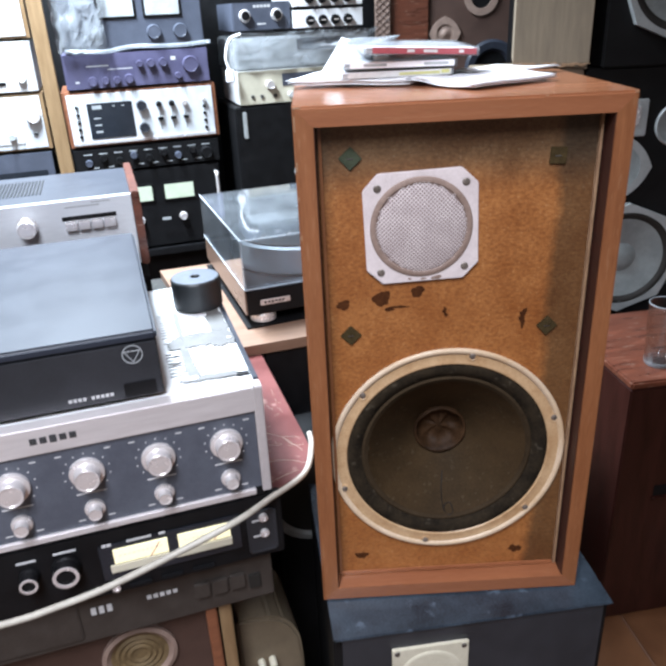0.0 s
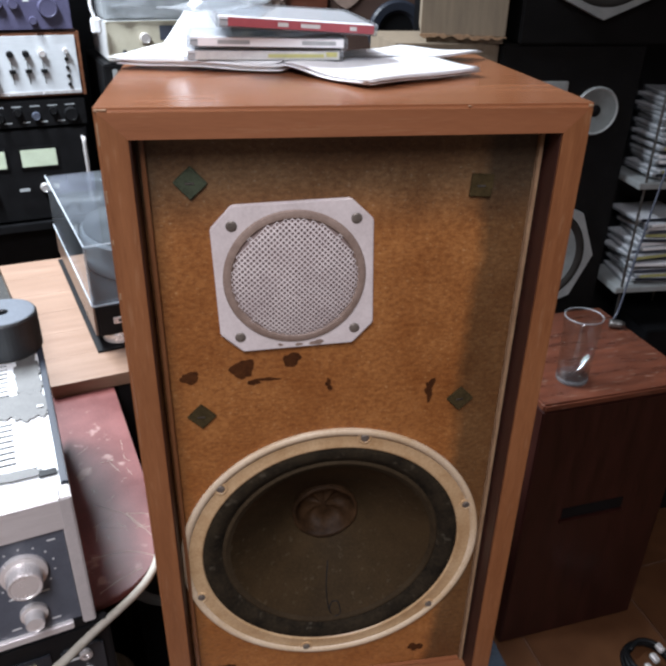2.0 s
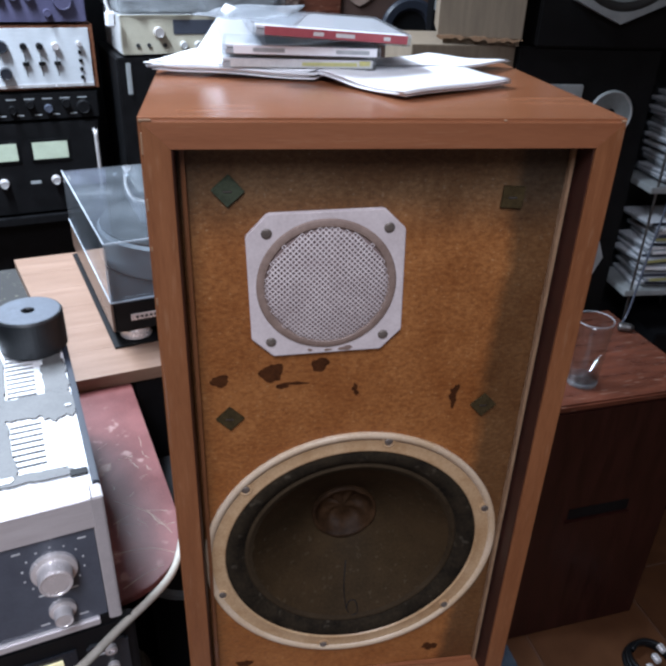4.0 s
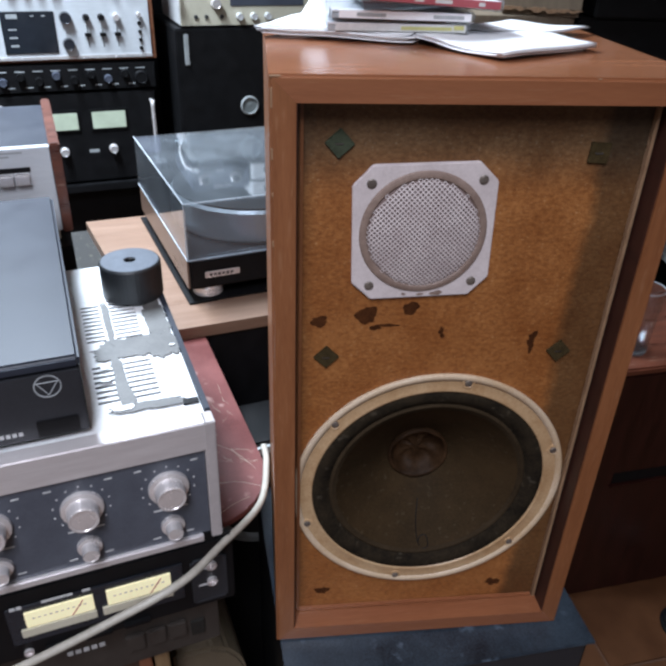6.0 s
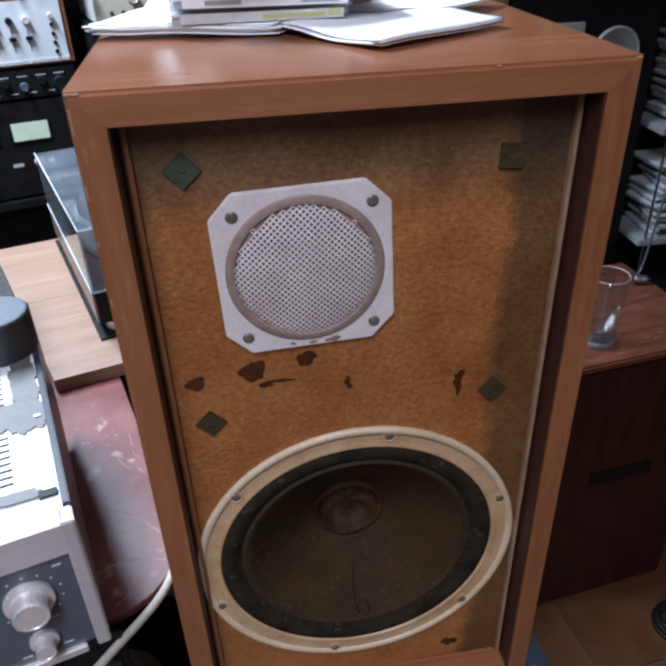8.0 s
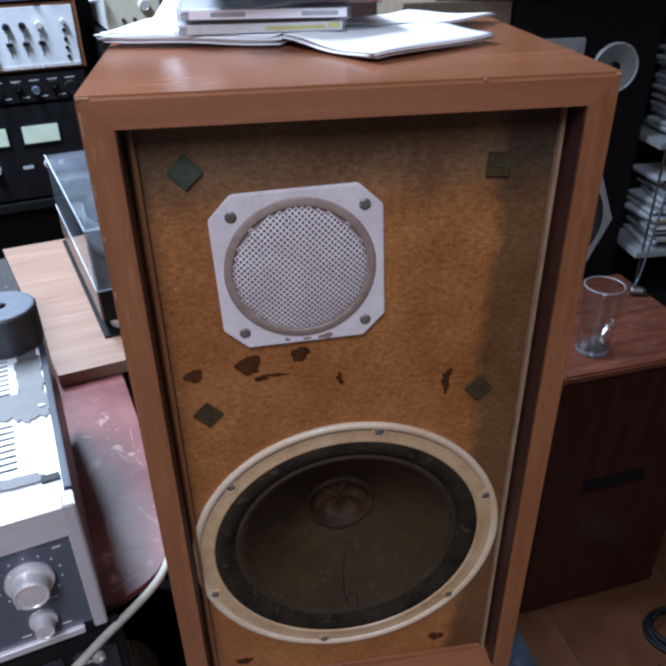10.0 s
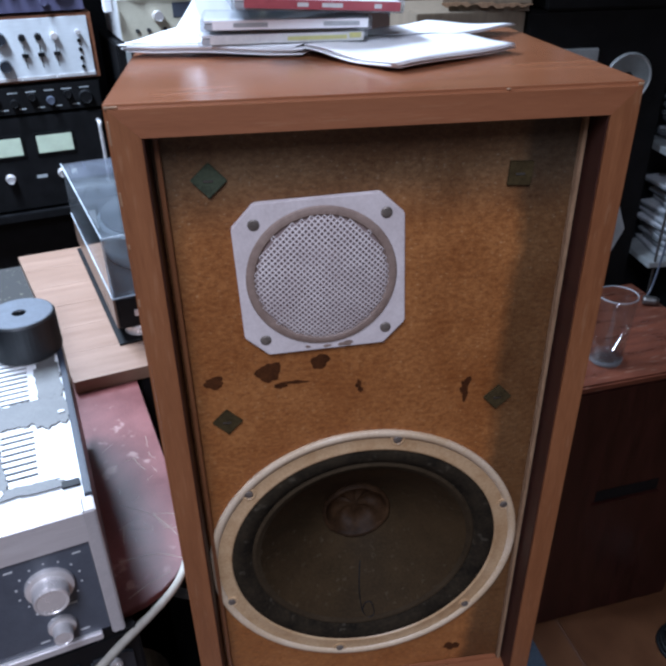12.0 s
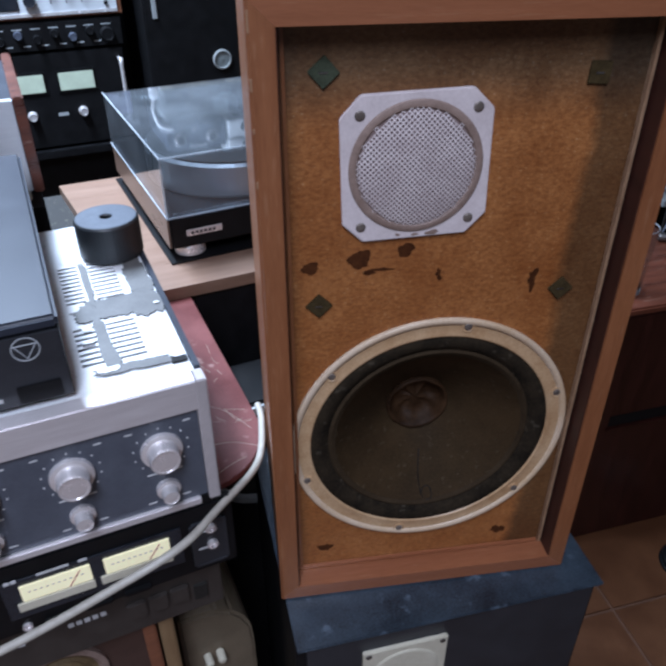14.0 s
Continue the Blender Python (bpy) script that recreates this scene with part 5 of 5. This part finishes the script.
def rack_units():
    v = V - 0.004
    # four-channel receiver
    a = unit("receiver", -0.490, 0.015, 1.052, 1.236, FACE_SILVER, TEAK, "silver four-channel receiver in a teak case", "receiver", border=0.014)
    part("dial_window", box(-0.416, -0.270, v - 0.003, v - 0.0002, 1.084, 1.198, 0.001), WINDOW, a, "dark dial window")
    part("markings", bars([(-0.385, 1.185, 0.030, 0.012), (-0.388, 1.150, 0.022, 0.004), (-0.388, 1.128, 0.022, 0.004), (-0.388, 1.106, 0.022, 0.006), (-0.33, 1.186, 0.010, 0.003), (-0.30, 1.186, 0.010, 0.003)], v - 0.003), GREY_PRINT, a)
    for z in (1.180, 1.108):
        knob(a, -0.240, v, z, 0.0165, 0.02, 1.05, WINDOW, label="blue-black knob")
    for k in range(3):
        x = -0.182 + 0.043 * k
        knob(a, x, v, 1.180, 0.009, 0.018, 1.1, BLACK if k < 2 else CHROME)
        part("slider_track", box(x - 0.0012, x + 0.0012, v - 0.001, v - 0.0002, 1.097, 1.158), INK, a)
        part("slider", box(x - 0.009, x + 0.009, v - 0.012, v - 0.0012, 1.128, 1.138, 0.001), BLACK, a)
    for x, n, z0 in ((-0.448, 5, 1.188), (-0.030, 4, 1.162)):
        for k in range(n):
            part("push_button", lathe([(0.0055, 0), (0.0055, 0.006), (0, 0.007)], (x, v, z0 - 0.0235 * k), 14), BLACK, a)
    knob(a, -0.030, v, 1.186, 0.006, 0.02, 1.1, CHROME)
    part("trim", box(-0.476, 0.001, v - 0.002, v - 0.0002, 1.066, 1.074), CHROME, a)
    # control amplifier below
    b = unit("preamplifier", -0.485, 0.008, 0.966, 1.0515, BLACK, BLACK, "black preamplifier with rows of small knobs", "preamplifier", border=0.004)
    for k in range(9):
        knob(b, -0.44 + 0.05 * k, v, 1.010 + (0.010 if k % 2 else -0.004), 0.011 if k < 8 else 0.019, 0.016, 1.1, BLACK if k % 3 else BLUE_GREY)
    part("markings", bars([(-0.44 + 0.05 * k, 1.034, 0.028, 0.003) for k in range(9)] + [(-0.42 + 0.05 * k, 0.988, 0.02, 0.003) for k in range(8)], v), GREY_PRINT, b)
    # power amplifier with two meters
    c = unit("power_amplifier", -0.485, 0.000, 0.680, 0.9655, BLACK, BLACK, "black power amplifier with two lit meters and handles", "power amplifier", border=0.004)
    for x in (-0.2985, -0.153):
        m = part("meter_frame", box(x - 0.058, x + 0.058, v - 0.004, v - 0.0002, 0.848, 0.916, 0.003), BLACK, c)
        part("meter_dial", box(x - 0.051, x + 0.051, v - 0.0052, v - 0.0042, 0.856, 0.908, 0.0008), DIAL_FAR, m, "lit pale meter dial")
    for x in (-0.460, -0.018):
        part("handle", tube([(x, v, 0.935), (x, v - 0.035, 0.935), (x, v - 0.040, 0.925), (x, v - 0.040, 0.76), (x, v - 0.035, 0.75), (x, v, 0.75)], 0.006, 10, 4), CHROME, c, "bright metal handle", smooth=True)
    for x in (-0.300, -0.150):
        knob(c, x, v, 0.789, 0.012, 0.022, 1.2, CHROME)
    part("badge", bars([(-0.21, 0.785, 0.03, 0.010)], v), GREY_PRINT, c)
    # purple-grey amplifier
    d = unit("amplifier", -0.466, 0.002, 1.2365, 1.350, PURPLE, PURPLE, "purple-grey amplifier with a row of small knobs", "amplifier", border=0.002)
    for x, z, r in ((-0.382, 1.266, 0.014), (-0.342, 1.266, 0.011), (-0.305, 1.266, 0.011), (-0.266, 1.268, 0.014), (-0.226, 1.312, 0.010), (-0.190, 1.312, 0.013), (-0.150, 1.312, 0.013), (-0.060, 1.300, 0.026), (-0.105, 1.268, 0.010)):
        knob(d, x, v, z, r, 0.018, 1.05, PURPLE)
    part("markings", bars([(-0.36, 1.312, 0.07, 0.0035), (-0.29, 1.300, 0.08, 0.0025), (-0.115, 1.322, 0.016, 0.012), (-0.43, 1.265, 0.012, 0.005)], v), LETTER, d)
    # large amplifier with two square meters, in plastic film
    e = unit("power_amplifier", -0.452, -0.002, 1.3505, 1.600, BLUE_GREY, BLUE_GREY, "blue-grey power amplifier with two square meters, in plastic film", "power amplifier", border=0.004)
    for x in (-0.275, -0.130):
        m = part("meter_frame", box(x - 0.062, x + 0.062, v - 0.004, v - 0.0002, 1.447, 1.540, 0.002), BLACK, e)
        part("meter_dial", box(x - 0.054, x + 0.054, v - 0.0054, v - 0.0042, 1.455, 1.532, 0.0008), GREY_PRINT, m, "grey meter dial")
    part("rocker", box(-0.370, -0.338, v - 0.006, v - 0.0002, 1.388, 1.430, 0.002), BLACK, e)
    for x in (-0.165, -0.080):
        knob(e, x, v, 1.405, 0.022, 0.016, 1.05, BLUE_GREY)
    part("markings", bars([(-0.36, 1.50, 0.04, 0.006)], v), GREY_PRINT, e)
    n, rnd = 12, random.Random(11)
    sh = bmesh.new()
    g2 = [[sh.verts.new((-0.47 + 0.15 * i / n + rnd.uniform(-.005, .005), v - 0.030 + rnd.uniform(-.010, .010), 1.355 + 0.25 * j / n + rnd.uniform(-.005, .005))) for j in range(n + 1)] for i in range(n + 1)]
    for i in range(n):
        for j in range(n):
            sh.faces.new((g2[i][j], g2[i + 1][j], g2[i + 1][j + 1], g2[i][j + 1]))
    bmesh.ops.solidify(sh, geom=sh.faces[:], thickness=0.0006)
    part("film", sh, FILM, e, "crumpled clear plastic film", smooth=True)
    film = bmesh.new()
    merge(film, tube([(-0.45, v - 0.03, 1.362), (-0.33, v - 0.04, 1.356), (-0.24, v - 0.035, 1.366), (-0.10, v - 0.04, 1.362), (0.01, v - 0.03, 1.368)], 0.006, 8, 5))
    part("film", film, FILM, e, "crumpled clear plastic film", smooth=True)
    # neighbouring column
    for z0, z1, face, case, label in ((1.2435, 1.400, SILVER, SILVER, "white-silver cassette deck on a wooden receiver"), (1.060, 1.2430, FACE_SILVER, OAK, "silver receiver in a pale oak case"),
                                      (0.900, 1.0595, BLUE_GREY, BLACK, "dark unit with a glass window under the oak receiver"), (1.4005, 1.56, SILVER, OAK, "white-silver unit with an oak side")):
        f = unit("hifi_unit", -1.00, -0.545 - (0.006 if case is not OAK else 0), z0, z1, face, case, label, "receiver", border=0.012 if case is OAK else 0.002)
        if face is FACE_SILVER:
            knob(f, -0.585, v, 1.175, 0.022, 0.02, 1.1, CHROME)
            part("push_button", box(-0.595, -0.580, v - 0.006, v - 0.0002, 1.115, 1.122), BLACK, f)
            part("dial_window", box(-0.95, -0.625, v - 0.003, v - 0.0002, 1.09, 1.225, 0.001), SILVER, f)
            for k in range(5):
                knob(f, -0.90 + 0.06 * k, v - 0.003, 1.115, 0.010, 0.014, 1.1, GREY_PRINT)
        elif face is BLUE_GREY:
            part("dial_window", box(-0.96, -0.575, v - 0.004, v - 0.0002, 0.945, 1.000, 0.002), WINDOW, f)
            part("trim", box(-0.96, -0.575, v - 0.006, v - 0.0002, 0.935, 0.943, 0.001), CHROME, f)
        elif z0 < 1.3:
            part("slot", box(-0.70, -0.645, v - 0.003, v - 0.0002, 1.272, 1.282), BLACK, f)
            knob(f, -0.595, v, 1.29, 0.012, 0.015, 1.1, SILVER)
    # shelves
    g = thing("shelf_unit", (-0.5, 2.0, 0), F, "dark shelving with a pale oak post", "shelf")
    part("shelf", box(-1.05, 0.02, V - 0.02, V + 0.36, 0.655, 0.6795, 0.002), BLACK, g)
    part("shelf", box(-1.05, -0.5372, V - 0.01, V + 0.36, 0.878, 0.8995, 0.002), BLACK, g)
    part("post", box(-0.537, -0.492, V - 0.012, V + 0.02, 0.6797, 1.62, 0.002), OAK, g, "pale oak post")
    # added black board: darkens the gaps where the lit wall would show
    part("back_board", box(-1.20, 1.30, V + 0.42, V + 0.44, 0, 2.30), BLACK, g)
    part("plinth", box(-1.05, 0.02, V + 0.05, V + 0.36, 0, 0.6548), BLACK, g)


rack_units()


def second_column():
    v2 = 1.77
    k0 = thing("loudspeaker", (0.3, 1.95, 0), F, "tall black loudspeaker with a polished side, carrying a cream tuner", "loudspeaker")
    part("cabinet", box(0.060, 0.500, v2 - 0.01, v2 + 0.36, 0, 1.154, 0.004), BLACK, k0)
    for cz, r in ((0.92, 0.030), (0.78, 0.040)):
        d = part("driver", lathe([(r, 0), (r, 0.006), (r * 0.85, 0.008), (r * 0.8, 0.001)], (0.285, v2 - 0.0102, cz), 30), GREY_RIM, k0, "small grey driver")
        part("cone", lathe([(r * 0.8, 0.001), (0, 0.004)], (0.285, v2 - 0.0104, cz), 30), GREY_CONE, d)
    part("edge_trim", box(0.085, 0.100, v2 - 0.014, v2 - 0.0102, 1.05, 1.14, 0.002), GREY_RIM, k0)
    v = v2 - 0.004
    a = unit("tuner", 0.082, 0.500, 1.1545, 1.268, CREAM, SILVER, "cream tuner with small knobs on a black speaker", "tuner", v=v2, border=0.001)
    part("dial_window", box(0.235, 0.470, v - 0.002, v - 0.0002, 1.215, 1.255, 0.001), BLUE_GREY, a)
    knob(a, 0.190, v, 1.222, 0.014, 0.02, 1.1, CHROME)
    for k, x in enumerate((0.128, 0.160, 0.207)):
        part("jack", lathe([(0.006, 0), (0.006, 0.004), (0, 0.004)], (x, v, 1.186), 12), INK, a)
    for k in range(3):
        knob(a, 0.262 + 0.045 * k, v, 1.186, 0.010, 0.016, 1.1, SILVER)
    b = thing("wrapped_turntable", (0.3, 1.95, 1.268), F, "grey record player wrapped in a clear plastic bag", "turntable")
    part("body", box(0.085, 0.560, v2 + 0.02, v2 + 0.36, 1.2685, 1.372, 0.006), GREY_PRINT, b)
    part("window", box(0.30, 0.47, v2 + 0.014, v2 + 0.0198, 1.325, 1.362, 0.001), SLATE_BOX, b)
    n = 16
    rnd = random.Random(3)
    bm = bmesh.new()
    g = [[bm.verts.new((0.070 + 0.51 * i / n + rnd.uniform(-.006, .006), v2 - 0.012 + rnd.uniform(-.010, .010), 1.270 + 0.115 * j / 8 + rnd.uniform(-.004, .004))) for j in range(9)] for i in range(n + 1)]
    for i in range(n):
        for j in range(8):
            bm.faces.new((g[i][j], g[i + 1][j], g[i + 1][j + 1], g[i][j + 1]))
    bmesh.ops.solidify(bm, geom=bm.faces[:], thickness=0.0008)
    part("bag", bm, FILM, b, "crumpled clear plastic bag", smooth=True)
    c = unit("mixer", 0.090, 0.288, 1.386, 1.478, BLUE_GREY, BLUE_GREY, "small blue-grey mixer with two ringed knobs", "amplifier", v=v2 + 0.03, border=0.002)
    for x in (0.130, 0.238):
        knob(c, x, v2 + 0.026, 1.438, 0.018, 0.016, 1.1, CHROME)
        part("knob_face", lathe([(0.013, 0), (0.013, 0.0185), (0, 0.0185)], (x, v2 + 0.026, 1.438), 24), BLACK, c)
    part("markings", bars([(0.165 + 0.012 * k, 1.466, 0.009, 0.008) for k in range(5)] + [(0.185, 1.412, 0.03, 0.004)], v2 + 0.026), LETTER, c)
    for z0, z1 in ((1.386, 1.448), (1.452, 1.515)):
        d = unit("equaliser", 0.292, 0.537, z0, z1, PAPER, SILVER, "white unit with four black knobs", "mixer", v=v2 + 0.01, border=0.001)
        for k in range(4):
            kn = knob(d, 0.348 + 0.0445 * k, v2 + 0.006, (z0 + z1) / 2 - 0.002, 0.015, 0.014, 1.05, BLACK)
            part("pointer", box(0.340 + 0.0445 * k, 0.356 + 0.0445 * k, v2 - 0.0095, v2 - 0.0082, (z0 + z1) / 2 - 0.004, (z0 + z1) / 2, 0.0005), CHROME, kn)
    e = thing("socket_strip", (0.05, 1.76, 1.154), F, "white plug and cord hanging beside the wrapped player", "cable")
    part("cord", tube([(0.10, v2 - 0.03, 1.385), (0.062, v2 - 0.03, 1.370), (0.045, v2 - 0.03, 1.320), (0.052, v2 - 0.03, 1.280)], 0.005, 8, 5), PAPER, e, smooth=True)
    part("plug", box(0.040, 0.066, v2 - 0.04, v2 - 0.018, 1.240, 1.281, 0.004), PAPER, e)


second_column()


def far_speaker():
    y = 1.90
    a = thing("loudspeaker", (0.3, 2.1, 0), 0, "large brown loudspeaker with pale ringed drivers", "loudspeaker")
    part("cabinet", box(0.125, 0.62, y, y + 0.40, 0, 1.95, 0.004), BROWN_BOARD, a)
    part("stile", box(0.125, 0.258, y - 0.012, y - 0.0002, 0.02, 1.94, 0.002), DARK_TOP, a, "dark wooden stile")
    t = part("tweeter", holed_plate(0.318, 1.350, 0.056, 4, 0.030, y - 0.008, y - 0.0002, 64, 0.55), GROOVE, a, "tan tweeter with a rounded square frame")
    part("dome", lathe([(0.030, 0.004), (0.018, 0.003), (0.010, 0.010), (0, 0.012)], (0.318, y - 0.0002, 1.350), 30), GROOVE, t, smooth=True)
    t = part("port", holed_plate(0.443, 1.462, 0.060, 8, 0.036, y - 0.008, y - 0.0002, 48, 0.8), GROOVE, a, "tan ringed port")
    part("hole", lathe([(0.036, 0.001), (0, 0.001)], (0.443, y - 0.0002, 1.462), 30), BLACK, t)
    w = part("woofer", lathe([(0.096, 0), (0.096, 0.014), (0.088, 0.022), (0.066, 0.020), (0.056, 0.006)], (0.488, y - 0.0002, 1.228), 44), SLATE_BOX, a, "grey woofer ring")
    part("cone", lathe([(0.056, 0.006), (0.02, 0.002), (0, 0.006)], (0.488, y - 0.0004, 1.228), 40), BLACK, w, smooth=True)
    m = thing("grille_panel", (0.09, 1.86, 0), 0, "tan woven speaker grille leaning on the brown speaker", "grille")
    part("frame", box(0.070, 0.124, y - 0.03, y - 0.010, 0, 1.90, 0.003), GROOVE, m)
    for k in range(26):
        for sgn in (-1, 1):
            part("strand", tube([(0.097 - 0.024 * sgn, y - 0.0315, 1.26 + 0.022 * k), (0.097 + 0.024 * sgn, y - 0.0315, 1.30 + 0.022 * k)], 0.0016, 5, 1), BROWN_BOARD, m)
    b = thing("terminal_box", (0.60, 1.80, 0), 0, "black stand with a silver socket plate", "stand")
    part("body", box(0.535, 0.64, y - 0.10, y - 0.03, 0, 1.80, 0.003), BLACK, b)
    part("plate", box(0.538, 0.595, y - 0.106, y - 0.1002, 1.295, 1.36, 0.002), GREY_RIM, b, "silver socket plate")
    for z in (1.320, 1.338):
        part("socket", box(0.560, 0.584, y - 0.109, y - 0.1062, z - 0.006, z + 0.005, 0.001), BLACK, b)


far_speaker()

# ---- floor tiles ----


def floor_tiles():
    fl = bpy.data.objects["floor"]
    s, gap = 0.33, 0.006
    me = bpy.data.meshes.new("tile")
    bm = box(-s / 2 + gap / 2, s / 2 - gap / 2, -s / 2 + gap / 2, s / 2 - gap / 2, -0.0035, 0.0, 0.0015)
    bm.to_mesh(me)
    bm.free()
    me.materials.append(TILE)
    for i in range(-9, 8):
        for j in range(-8, 8):
            m = pose(0, 0, 0, 0, 0, 7.0) @ pose(0.62 + s * (i - 0.5), 0.245 + s * (j - 0.5), 0)
            if abs(m.translation.x - 0.1) > 2.52 or abs(m.translation.y) > 2.6:
                continue
            ob = new("tile", me)
            ob.parent = fl
            ob.matrix_basis = m


floor_tiles()
